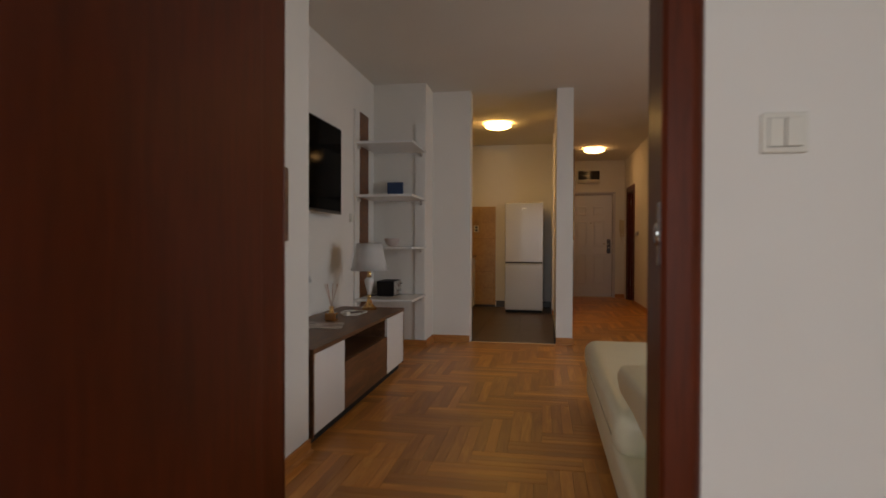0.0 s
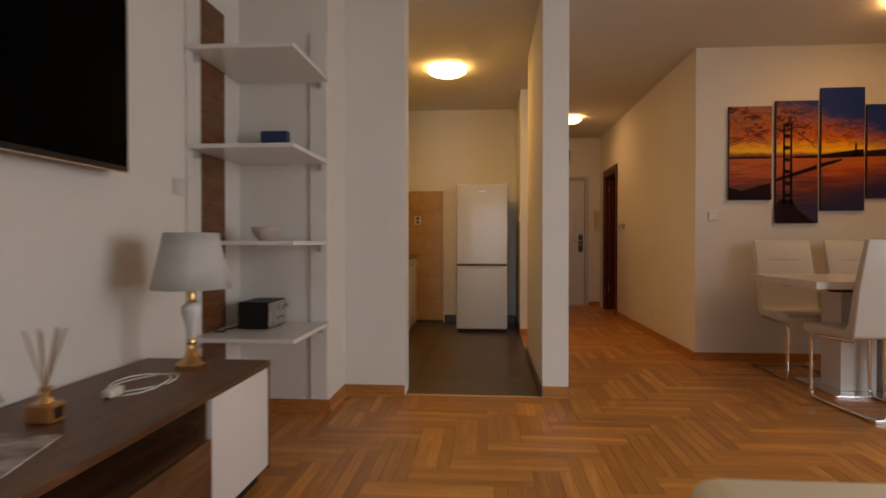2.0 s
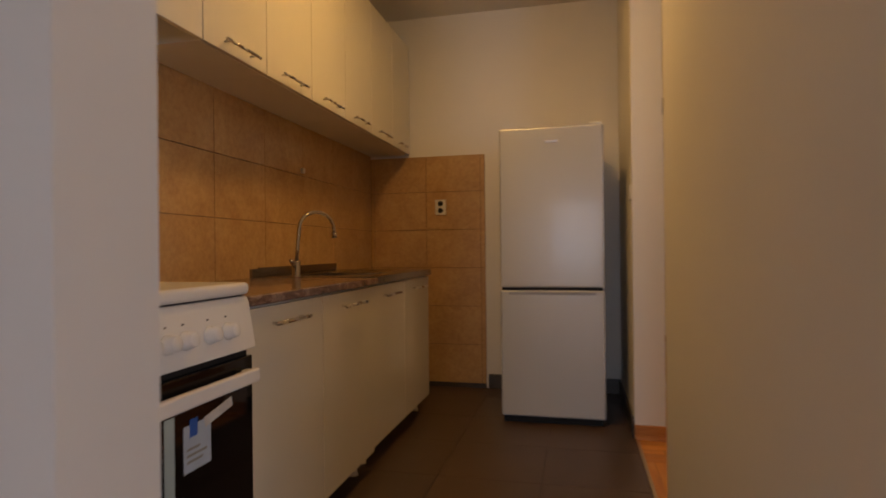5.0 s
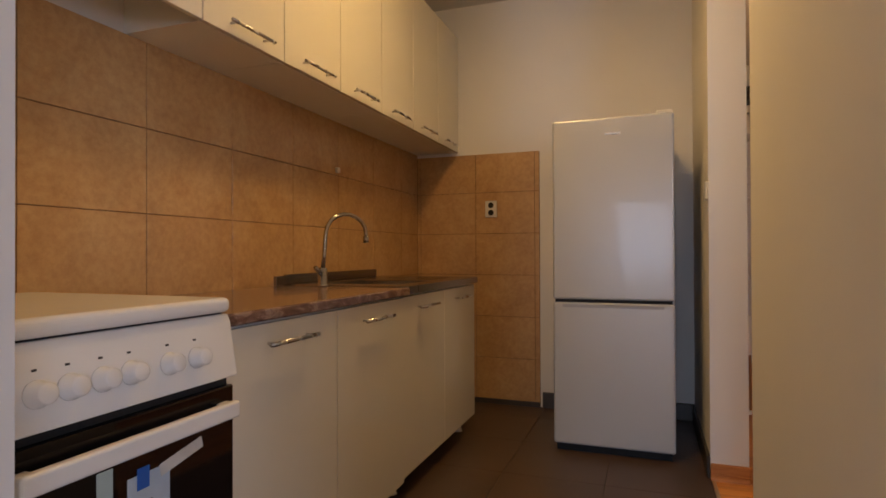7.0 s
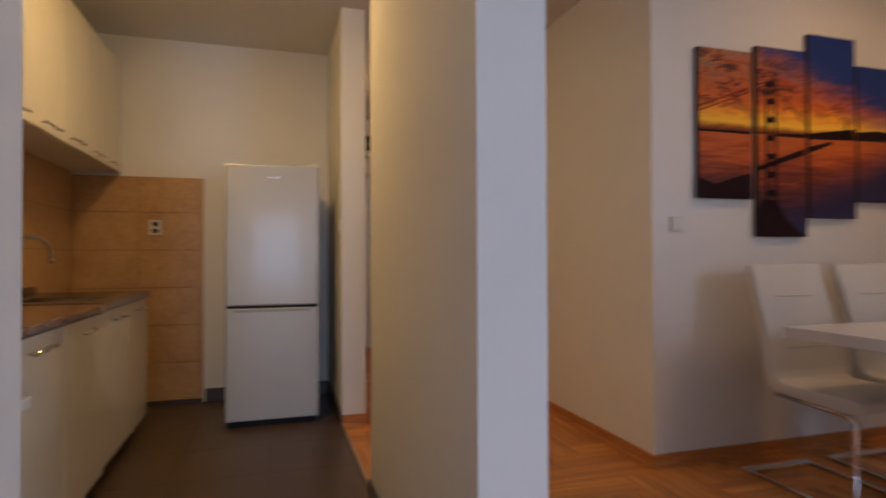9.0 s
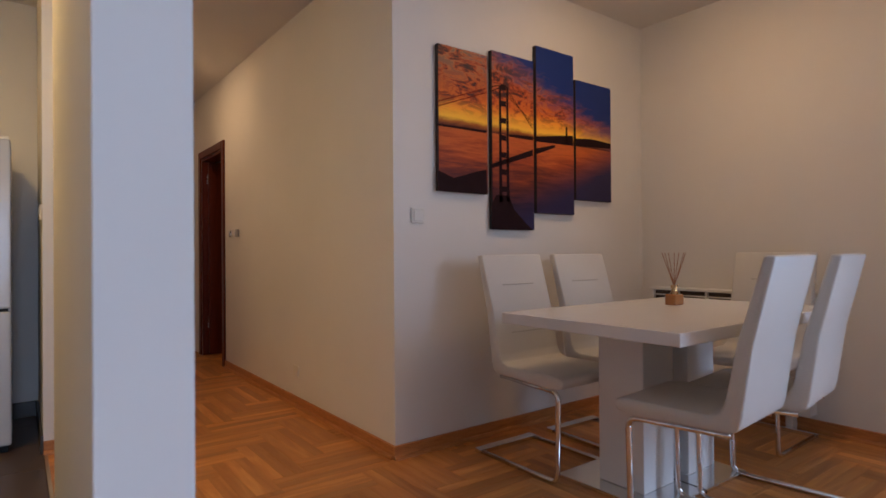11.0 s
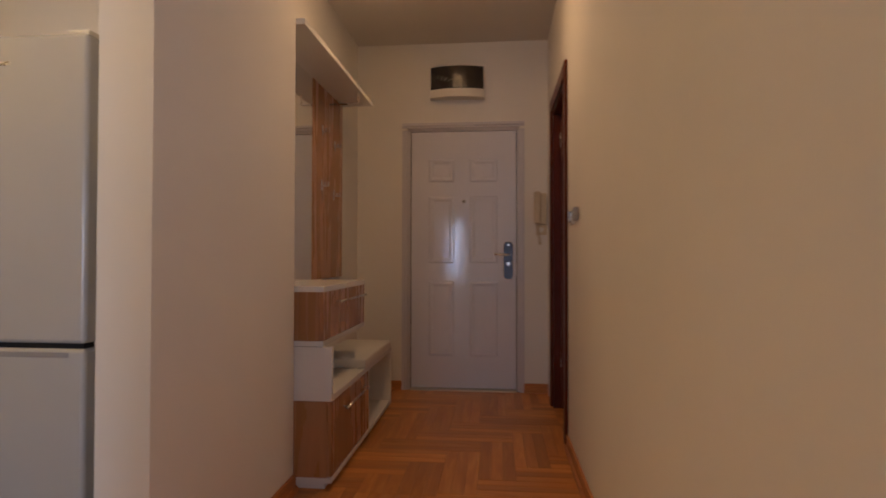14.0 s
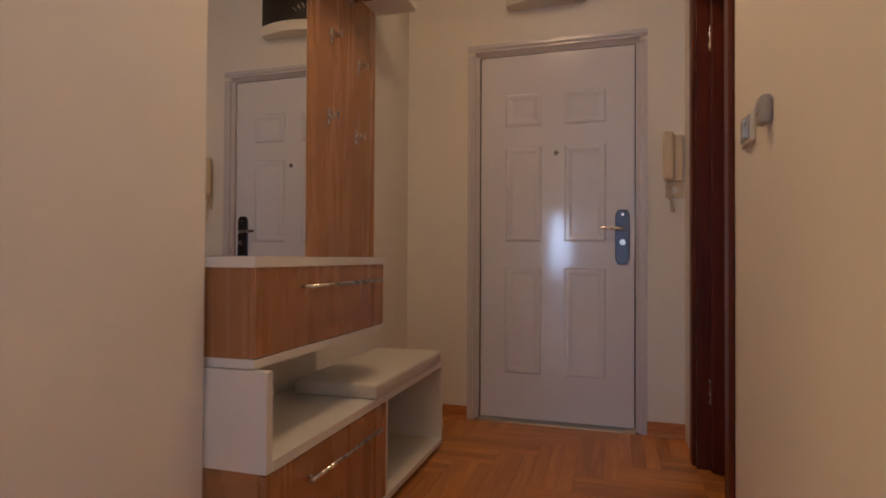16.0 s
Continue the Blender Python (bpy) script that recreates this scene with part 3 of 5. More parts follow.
part("plinth", box(X0 + 0.02, 2.98, 0.0, X1 - 0.04, 4.83, 0.05), DARK, sb)
part("shelf", box(X0 + 0.008, 3.426, 0.334, X1 - 0.022, 4.345, 0.350), WALNUT, sb)
part("door", box(X1 - 0.02, 2.966, 0.066, X1, 3.418, 0.484, 0.002), WHITE, sb, "glossy white door")
part("door", box(X1 - 0.02, 4.353, 0.066, X1, 4.844, 0.484, 0.002), WHITE, sb, "glossy white door")
part("drawer_front", box(X1 - 0.02, 3.421, 0.066, X1, 4.350, 0.350, 0.002), WALNUT, sb, "walnut drawer front")

tv = thing("television", "large black flat television on the wall", "television", (-0.35, 3.98, 1.28))
part("panel", box(-0.340, 3.36, 1.292, -0.305, 4.615, 1.982, 0.004), BLACK, tv)
part("screen", box(-0.3045, 3.372, 1.312, -0.3025, 4.603, 1.970), SCREEN, tv, "dark glossy screen")
part("lower_trim", box(-0.3065, 3.362, 1.2865, -0.3030, 4.613, 1.2915), STEEL, tv, "thin silver trim along the lower edge")
part("sensor", box(-0.325, 3.955, 1.274, -0.308, 4.025, 1.2915, 0.004, 2), PLASTIC, tv, "small pale sensor tab")
part("rear_housing", box(-0.372, 3.6, 1.33, -0.340, 4.37, 1.7, 0.01), BLACK, tv)
part("bracket", box(WX, 3.85, 1.5, -0.372, 4.12, 1.68), BLACK, tv)
cable = [(-0.39, 4.06, 1.33), (-0.398, 4.065, 1.2), (-0.395, 4.05, 1.05), (-0.398, 4.09, 0.9), (-0.396, 4.10, 0.78), (-0.392, 4.03, 0.74), (-0.397, 4.05, 0.64), (-0.39, 4.12, 0.53)]
solo("television_cable", tube(bend(cable, 0.03), 0.007, 8), PLASTIC, "white cable hanging from the television down the wall", "cable", smooth=True)

# wood panel on the breast
solo("wall_panel", box(0.155, 2.08, 1.070, 0.177, 2.625, 1.404, 0.002), WALNUT, "walnut board fixed to the white wall", "wall panel")

# corner shelves
sh = thing("corner_shelves", "white corner shelves on white and walnut wall boards", "shelves", (-0.15, 5.5, 0.5))
part("post", box(WX, 5.215, 0.05, WX + 0.018, 5.345, 2.30, 0.002), WHITE_MATT, sh)
part("board", box(WX, 5.345, 0.05, WX + 0.022, 5.605, 2.30, 0.002), WALNUT_UP, sh, "walnut wall board")
part("post", box(0.035, 5.822, 0.075, 0.137, 5.84, 2.27, 0.002), WHITE_MATT, sh)
for z in (0.53, 1.015, 1.495, 1.985):
    shelf = part("shelf", box(WX + 0.022, 5.20, z - 0.011, 0.15, 5.82, z + 0.011, 0.002), WHITE, sh, "white glossy shelf board")
    for x0, y0, x1, y1 in ((WX + 0.022, 5.26, WX + 0.05, 5.285), (0.09, 5.795, 0.11, 5.822)):
        part("bracket", box(x0, y0, z - 0.05, x1, y1, z - 0.011, 0.002), STEEL, sh, "small metal bracket")

radio = thing("radio", "small black radio with silver front and knobs", "radio", (-0.18, 5.62, 0.541))
part("case", box(-0.27, 5.50, 0.545, -0.10, 5.77, 0.69, 0.006), RADIO_BLACK, radio)
part("front", box(-0.0998, 5.505, 0.55, -0.094, 5.765, 0.685, 0.002), STEEL, radio, "silver front")
for dy, dz in ((0.03, 0.03), (0.03, 0.085), (0.085, 0.03), (0.085, 0.085), (0.14, 0.1)):
    part("knob", lathe([(0, 0), (0.012, 0), (0.011, 0.014), (0, 0.014)], (0, 0, 0), 14), CHROME, radio).matrix_basis = pose(-0.094, 5.62 + dy, 0.555 + dz, 0, 90, 0)
for y in (5.52, 5.75):
    part("foot", box(-0.25, y - 0.01, 0.541, -0.12, y + 0.01, 0.546), BLACK, radio)
solo("power_cord", tube(bend([(-0.27, 5.6, 0.56), (-0.30, 5.52, 0.546), (-0.33, 5.44, 0.548), (-0.28, 5.38, 0.546), (-0.34, 5.36, 0.552), (-0.36, 5.47, 0.546)], 0.03), 0.004, 6), BLACK, "black cord lying coiled on the shelf", "cord")
bowl = lathe([(0, 0), (0.032, 0), (0.036, 0.004), (0.060, 0.028), (0.073, 0.056), (0.077, 0.078), (0.073, 0.078), (0.069, 0.056), (0.055, 0.031), (0, 0.011)], (-0.13, 5.55, 1.026), 36)
solo("bowl", bowl, gloss("pale_ceramic", (0.62, 0.50, 0.46), 0.35, 0.1, 12), "pale pink ceramic bowl on a shelf", "bowl", smooth=True)
solo("blue_box", box(-0.235, 5.735, 1.506, -0.075, 5.785, 1.672, 0.004), BLUE, "dark blue small box standing on a shelf", "box")
solo("dish", lathe([(0, 0), (0.05, 0), (0.065, 0.015), (0.063, 0.017), (0.048, 0.004), (0, 0.004)], (-0.12, 5.52, 1.996), 28), PORCELAIN, "small pale dish on the top shelf", "dish", smooth=True)


def table_lamp(x, y, z):
    lamp = thing("table_lamp", "white porcelain table lamp with gold foot and white shade", "table lamp", (x, y, z), "lamps on the sideboard")
    n = 8
    part("foot", lathe([(0, 0), (0.062, 0), (0.062, 0.02), (0.052, 0.026), (0.030, 0.05), (0.018, 0.08), (0.014, 0.10), (0, 0.10)], (x, y, z), n), GOLD, lamp, "octagonal gold foot")
    part("collar", lathe([(0, 0.10), (0.018, 0.10), (0.020, 0.108), (0.014, 0.115), (0.017, 0.122), (0, 0.122)], (x, y, z), 20), GOLD, lamp, "gold collar", True)
    part("body", lathe([(0.012, 0.122), (0.016, 0.14), (0.026, 0.18), (0.036, 0.215), (0.040, 0.235), (0.036, 0.25), (0.024, 0.26), (0.014, 0.265)], (x, y, z), 28), PORCELAIN, lamp, "white porcelain body", True)
    part("neck", lathe([(0.013, 0.265), (0.020, 0.27), (0.014, 0.28), (0.019, 0.29), (0.013, 0.30), (0.018, 0.312), (0.012, 0.33), (0, 0.33)], (x, y, z), 20), GOLD, lamp, "ringed gold neck", True)
    bm = bmesh.new()
    k = 72
    rows = []
    for r, h in ((0.152, 0.322), (0.134, 0.40), (0.116, 0.48), (0.104, 0.545)):
        rows.append([bm.verts.new((x + (r + (0.0005 if i % 2 else -0.0005)) * math.cos(2 * math.pi * i / k), y + (r + (0.0005 if i % 2 else -0.0005)) * math.sin(2 * math.pi * i / k), z + h)) for i in range(k)])
    for a, b in zip(rows, rows[1:]):
        for i in range(k):
            bm.faces.new((a[i], a[(i + 1) % k], b[(i + 1) % k], b[i]))
    bmesh.ops.solidify(bm, geom=list(bm.faces), thickness=0.002)
    part("shade", bm, FABRIC, lamp, "white fabric shade", True)
    part("spider", tube([(x - 0.1, y, z + 0.545), (x + 0.1, y, z + 0.545)], 0.002, 6), GOLD, lamp)
    part("stem", tube([(x, y, z + 0.32), (x, y, z + 0.545)], 0.004, 6), GOLD, lamp)


table_lamp(-0.088, 4.68, 0.512)
table_lamp(-0.13, 3.22, 0.512)


def reed_diffuser(x, y, z):
    d = thing("reed_diffuser", "amber glass reed diffuser with brown sticks", "diffuser", (x, y, z))
    part("bottle", box(x - 0.04, y - 0.03, z, x + 0.04, y + 0.03, z + 0.055, 0.008, 3), AMBER, d)
    part("bottle_neck", lathe([(0.022, 0.053), (0.014, 0.07), (0.013, 0.085), (0.017, 0.086), (0.017, 0.10), (0, 0.10)], (x, y, z), 18), GOLD, d, "gold neck")
    part("label", box(x + 0.0402, y - 0.018, z + 0.012, x + 0.0412, y + 0.018, z + 0.044), BLACK, d, "black label")
    for k in range(7):
        a = 0.9 * k
        part("reed", tube([(x, y, z + 0.09), (x + 0.045 * math.cos(a), y + 0.06 * math.sin(a), z + 0.26)], 0.0022, 6), REED, d)


reed_diffuser(-0.15, 4.0, 0.512)
mag = thing("magazine", "old magazine with beige printed cover lying flat", "magazine", (-0.12, 3.75, 0.512))
mp = material("magazine_cover", (0.5, 0.45, 0.4), 0.45)
_v = coords(mp, (6, 16, 1))
wire(mp, ramp(mp, noise_fac(mp, _v, 1.3, 5, 0.7, 0.4), [(0.35, (0.10, 0.06, 0.045)), (0.5, (0.36, 0.27, 0.22)), (0.6, (0.62, 0.56, 0.5)), (0.8, (0.3, 0.2, 0.15))]), bsdf(mp).inputs["Base Color"])
part("page", prism([(-0.23, 3.615), (0.058, 3.625), (-0.012, 3.885), (-0.30, 3.88)], 2, 0.5125, 0.5165), PAPER, mag)
part("cover", prism([(-0.231, 3.614), (0.059, 3.624), (-0.011, 3.886), (-0.301, 3.881)], 2, 0.5166, 0.5172), mp, mag)


def loop_cord(name, cx, cy, z, r1, r2, turns, label):
    pts = []
    for k in range(turns * 14):
        a = 2 * math.pi * k / 14
        g = 1 + 0.12 * math.sin(k * 0.7)
        pts.append((cx + r1 * g * math.cos(a), cy + r2 * g * math.sin(a), z + 0.004 + 0.004 * (k // 14) + 0.003 * math.sin(k)))
    cord = thing(name, label, "cable", (cx, cy, z))
    part("cord", tube(pts, 0.0035, 6), PLASTIC, cord, smooth=True)
    part("plug", box(cx - 0.02, cy - r2 - 0.05, z, cx + 0.015, cy - r2 + 0.02, z + 0.03, 0.008), PLASTIC, cord)


loop_cord("lamp_cord", -0.13, 4.42, 0.512, 0.09, 0.14, 2, "white lamp cord coiled on the sideboard")
loop_cord("lamp_cord", -0.16, 3.42, 0.512, 0.06, 0.10, 2, "white lamp cord coiled beside a lamp")

# sofa
sofa = thing("corner_sofa", "cream leather corner sofa with a long chaise", "sofa", (2.2, 2.6, 0))


def pad(x0, y0, z0, x1, y1, z1, r, name, label=""):
    part(name, box(x0, y0, z0, x1, y1, z1, r, 5), LEATHER, sofa, label, True)


pad(1.60, 1.64, 0.10, 2.34, 3.94, 0.27, 0.03, "chaise_base")
pad(1.585, 2.36, 0.255, 2.36, 3.975, 0.445, 0.07, "chaise_cushion")
pad(2.37, 1.64, 0.10, 4.2, 2.62, 0.27, 0.03, "seat_base")
pad(2.37, 2.2, 0.255, 4.2, 2.66, 0.445, 0.06, "seat_cushion")
pad(1.72, 1.62, 0.24, 2.35, 2.30, 0.50, 0.04, "back_base")
pad(2.37, 1.62, 0.24, 4.2, 2.15, 0.50, 0.04, "back_base")
part("headrest", prism([(1.70, 0.50), (2.05, 0.515), (2.36, 0.505), (2.43, 0.535), (2.44, 0.585), (2.37, 0.620), (2.1, 0.640), (1.75, 0.66), (1.62, 0.62)], 0, 1.60, 2.62, 0.028, 3), LEATHER, sofa, "folded leather headrest", True)
part("headrest", prism([(1.70, 0.50), (2.05, 0.515), (2.20, 0.54), (2.20, 0.60), (2.1, 0.640), (1.75, 0.70), (1.62, 0.64)], 0, 2.63, 4.18, 0.028, 3), LEATHER, sofa, "", True)
part("seam", box(1.582, 2.45, 0.33, 1.586, 3.88, 0.334), gloss("leather_seam", (0.45, 0.38, 0.24), 0.6), sofa, "stitched seam")
for x, y in ((1.66, 3.86), (1.66, 1.75), (2.28, 3.86), (4.1, 2.55), (4.1, 1.75)):
    part("leg", box(x - 0.012, y - 0.03, 0, x + 0.012, y + 0.03, 0.105, 0.003), CHROME, sofa, "chrome leg")
pouf = thing("pouf", "dark red fabric pouf standing beside the chaise", "pouf", (2.62, 2.93, 0))
part("body", box(2.39, 2.72, 0.02, 2.85, 3.16, 0.36, 0.03, 3), RED, pouf, "", True)
part("seat_pad", box(2.385, 2.715, 0.362, 2.855, 3.165, 0.445, 0.035, 4), RED, pouf, "", True)
for x, y in ((2.44, 2.77), (2.80, 2.77), (2.44, 3.11), (2.80, 3.11)):
    part("foot", box(x - 0.02, y - 0.02, 0.0, x + 0.02, y + 0.02, 0.021), BLACK, pouf)

# ---------------------------------------------------------------- dining
tb = thing("dining_table", "white gloss dining table on a chrome base plate", "dining table", (3.78, 6.64, 0))
part("tabletop", box(3.085, 6.10, 0.732, 4.42, 6.955, 0.780, 0.004), WHITE, tb)
part("runner", box(3.25, 6.22, 0.705, 4.28, 6.28, 0.732, 0.003), BLACK, tb, "dark extension runner")
part("runner", box(3.25, 6.78, 0.705, 4.28, 6.84, 0.732, 0.003), BLACK, tb, "dark extension runner")
for x0, x1 in ((3.46, 3.69), (3.81, 4.04)):
    part("column", box(x0, 6.49, 0.018, x1, 6.72, 0.732, 0.004), WHITE, tb, "white gloss column")
    part("base_plate", box(x0 - 0.10, 6.36, 0.0, x1 + 0.04, 6.88, 0.018, 0.003), CHROME, tb, "chrome base plate")

ch = thing("dining_chair", "white leather cantilever dining chair on chrome frame", "chair", (0, 0, 0), "dining chairs")
side = [(-0.10, 0.445), (0.25, 0.43), (0.32, 0.440), (0.335, 0.465), (0.325, 0.485), (0.28, 0.493), (-0.02, 0.492), (-0.06, 0.505), (-0.078, 0.54), (-0.12, 0.75), (-0.205, 1.036), (-0.240, 1.032), (-0.17, 0.74), (-0.135, 0.50), (-0.125, 0.46)]
part("seat_shell", prism([(u, v) for u, v in side], 0, -0.215, 0.215, 0.008, 2), WHITE_LEATHER, ch, "one-piece padded seat and back", True)
for z, y in ((0.88, -0.1590), (0.64, -0.0985)):
    part("stitching", box(-0.11, y - 0.004, z - 0.002, 0.11, y + 0.0035, z + 0.002), gloss("stitch_line", (0.50, 0.47, 0.43), 0.7), ch, "stitched line")
for s in (-1, 1):
    x = 0.192 * s
    part("leg", tube(bend([(x, -0.09, 0.432), (x, 0.285, 0.418), (x, 0.275, 0.012), (x, -0.26, 0.012)], 0.045), 0.012, 8), CHROME, ch, "chrome tube leg", True)
part("floor_bar", box(-0.204, -0.285, 0.0, 0.204, -0.235, 0.024, 0.004), CHROME, ch, "chrome floor bar")
CHAIRS = [(3.43, 6.125, 5), (3.875, 6.10, 7), (3.472, 7.085, 180), (4.015, 7.085, 179), (4.66, 6.55, 92)]
ch.matrix_basis = pose(CHAIRS[0][0], CHAIRS[0][1], 0, 0, 0, CHAIRS[0][2])
for x, y, a in CHAIRS[1:]:
    copy_thing(ch, pose(x, y, 0, 0, 0, a))
reed_diffuser(3.97, 6.65, 0.780)

rad = thing("convector_heater", "white convector heater with a brown block painted as the shade inside the air slot", "heater", (4.97, 6.9, 0.0))
part("body", box(4.946, 6.405, 0.10, EX - 0.001, 7.395, 0.712), WHITE_MATT, rad)
part("front_panel", box(4.930, 6.40, 0.10, 4.9455, 7.40, 0.716, 0.004), WHITE_MATT, rad)
# brown block behind the bars, colouring in the shade of the open slot
part("air_slot_shade", box(4.966, 6.41, 0.712, EX - 0.001, 7.39, 0.776), SLOT, rad, "brown block painted as the shade inside the air slot")
part("louvre", box(4.932, 6.405, 0.741, 4.964, 7.395, 0.748, 0.002), WHITE_MATT, rad)
for y in (6.403, 6.70, 7.00, 7.20, 7.385):
    part("slot_bar", box(4.936, y, 0.716, 4.960, y + 0.012, 0.777), WHITE_MATT, rad)
part("top_lid", box(4.925, 6.39, 0.777, EX - 0.001, 7.41, 0.797, 0.005), WHITE_MATT, rad)
for y in (6.5, 7.27):
    part("foot", box(4.95, y, 0.0, 5.01, y + 0.04, 0.10, 0.003), WHITE_MATT, rad)


def socket(x, y, z, axis, out, label, n=1, mat=None):
    so = thing("wall_socket", label, "socket", (x, y, z))

    def bx(u0, u1, z0, z1, d0, d1, bev):
        d0, d1 = sorted((d0 * out, d1 * out))
        return box(x + u0, y + d0, z0, x + u1, y + d1, z1, bev) if axis == 0 else box(x + d0, y + u0, z0, x + d1, y + u1, z1, bev)
    hh = 0.04 if n == 1 else 0.055
    part("plate", bx(-0.04, 0.04, z - hh, z + hh, 0, 0.01, 0.003), mat or PLASTIC, so)
    for k in range(n):
        zz = z + (k - (n - 1) / 2) * 0.05
        w = part("well", lathe([(0, 0), (0.019, 0), (0.019, 0.002), (0.016, 0.0022), (0, 0.0015)], (0, 0, 0), 20), DARK if n > 1 else PLASTIC, so, "recessed socket well")
        w.matrix_basis = pose(x, y + out * 0.0105, zz, 90 * -out, 0, 0) if axis == 0 else pose(x + out * 0.0105, y, zz, 0, 90 * out, 0)
    return so


socket(HX, 8.81, 0.24, 1, -1, "small white socket low on the hall wall")
socket(EX, 5.91, 0.36, 1, -1, "small white socket low on the end wall")


# four-piece sunset picture
PIC = material("sunset_print", (0.3, 0.1, 0.05), 0.45)
_g = node(PIC, "ShaderNodeNewGeometry")
_sep = node(PIC, "ShaderNodeSeparateXYZ")
wire(PIC, _g.outputs["Position"], _sep.inputs[0])
_mp = node(PIC, "ShaderNodeMapping")
_mp.inputs["Scale"].default_value = (1.6, 1, 6.0)
wire(PIC, _g.outputs["Position"], _mp.inputs["Vector"])
_n = noise_fac(PIC, _mp.outputs[0], 2.2, 7, 0.62, 1.1)


def _lin(a, b, *vals):
    """a * vals[0] + b, with a node or a number for each."""
    n = node(PIC, "ShaderNodeMath")
    n.operation = "MULTIPLY_ADD"
    wire(PIC, a, n.inputs[0])
    n.inputs[1].default_value = vals[0]
    if isinstance(b, (int, float)):
        n.inputs[2].default_value = b
    else:
        wire(PIC, b, n.inputs[2])
    return n.outputs[0]


def _span(v, lo, hi):
    n = node(PIC, "ShaderNodeMapRange")
    n.inputs["From Min"].default_value, n.inputs["From Max"].default_value = lo, hi
    wire(PIC, v, n.inputs["Value"])
    return n.outputs["Result"]


_X, _Z = _sep.outputs["X"], _sep.outputs["Z"]
# sky over the horizon: a yellow glow, orange and red above it, then grey-violet
_zs = _span(_lin(_n, _lin(_Z, -0.035, 1.0), 0.07), 1.735, 2.335)
_sky = ramp(PIC, _zs, [(0.0, (0.10, 0.018, 0.012)), (0.045, (0.42, 0.12, 0.012)), (0.09, (1.0, 0.58, 0.035)), (0.19, (0.95, 0.38, 0.018)), (0.28, (0.66, 0.14, 0.012)), (0.40, (0.42, 0.085, 0.022)), (0.60, (0.26, 0.12, 0.075)), (1.0, (0.13, 0.085, 0.085))])
# clear blue opens towards the upper right
_blue = _span(_lin(_n, _lin(_X, _lin(_Z, -0.34 * 3.75, 1.0), 0.34), 0.30), 2.14, 2.36)
_sky = mix(PIC, _blue, _sky, (0.012, 0.035, 0.20))
# smoky clouds, lit orange-red on their undersides
_mp2 = node(PIC, "ShaderNodeMapping")
_mp2.inputs["Scale"].default_value = (1.5, 1, 4.2)
wire(PIC, _g.outputs["Position"], _mp2.inputs["Vector"])
_cl = noise_fac(PIC, _mp2.outputs[0], 3.8, 9, 0.70, 0.9)
_cover = _span(_cl, 0.43, 0.52)
_cloud = ramp(PIC, _cl, [(0.44, (1.0, 0.32, 0.03)), (0.50, (0.50, 0.075, 0.013)), (0.55, (0.11, 0.026, 0.018)), (0.64, (0.030, 0.016, 0.022))])
_high = node(PIC, "ShaderNodeMath")
_high.operation = "MULTIPLY"
wire(PIC, _cover, _high.inputs[0])
wire(PIC, _span(_Z, 1.80, 1.93), _high.inputs[1])
_open = node(PIC, "ShaderNodeMath")
_open.operation = "MULTIPLY"
wire(PIC, _high.outputs[0], _open.inputs[0])
wire(PIC, _span(_blue, 1.0, 0.15), _open.inputs[1])
_sky = mix(PIC, _open.outputs[0], _sky, _cloud)
# water: red under the horizon, dark violet below, with fine level streaks
_mp3 = node(PIC, "ShaderNodeMapping")
_mp3.inputs["Scale"].default_value = (1.6, 1, 15.0)
wire(PIC, _g.outputs["Position"], _mp3.inputs["Vector"])
_st = noise_fac(PIC, _mp3.outputs[0], 2.2, 6, 0.65, 0.4)
_water = ramp(PIC, _span(_lin(_st, _lin(_Z, -0.30, 1.0), 0.60), 1.16, 1.76), [(0.0, (0.012, 0.007, 0.012)), (0.25, (0.045, 0.012, 0.018)), (0.48, (0.15, 0.028, 0.016)), (0.70, (0.36, 0.062, 0.014)), (0.90, (0.60, 0.13, 0.02)), (1.0, (0.50, 0.11, 0.018))])
_cool = _span(_lin(_st, _lin(_X, _lin(_Z, -0.45 * 4.05, -1.0), 0.45), 0.12), -1.50, -1.28)
_water = mix(PIC, _cool, _water, (0.028, 0.022, 0.075))
_sea = node(PIC, "ShaderNodeMath")
_sea.operation = "LESS_THAN"
wire(PIC, _Z, _sea.inputs[0])
_sea.inputs[1].default_value = 1.735
wire(PIC, mix(PIC, _sea.outputs[0], _sky, _water), bsdf(PIC).inputs["Base Color"])
PICEDGE = gloss("canvas_edge", (0.035, 0.018, 0.016), 0.6, 0.3, 10)
BRIDGE = gloss("bridge_print", (0.022, 0.008, 0.010), 0.6, 0.2, 10, spec=0.08)
CABLE_RED = gloss("cable_print", (0.20, 0.018, 0.012), 0.6, 0.2, 10, spec=0.08)
bsdf(PIC).inputs["Specular IOR Level"].default_value = 0.2
FR = [(3.147, 3.497, 1.382, 2.172), (3.530, 3.872, 1.182, 2.214), (3.894, 4.242, 1.286, 2.318), (4.261, 4.630, 1.386, 2.172)]
pics = []
for x0, x1, z0, z1 in FR:
    pc = thing("canvas_picture", "canvas print piece of a bridge at red sunset", "picture", ((x0 + x1) / 2, DY, z0), "four-piece picture")
    part("stretcher", box(x0, DY - 0.028, z0, x1, DY, z1, 0.002), PICEDGE, pc, "dark canvas edge")
    part("print", box(x0 + 0.002, DY - 0.0295, z0 + 0.002, x1 - 0.002, DY - 0.0281, z1 - 0.002), PIC, pc, "sunset sky over red water")
    pics.append(pc)
YB = DY - 0.0300


def flat(points, parent, name, mat=BRIDGE):
    part(name, prism(points, 1, YB - 0.0008, YB), mat, parent)


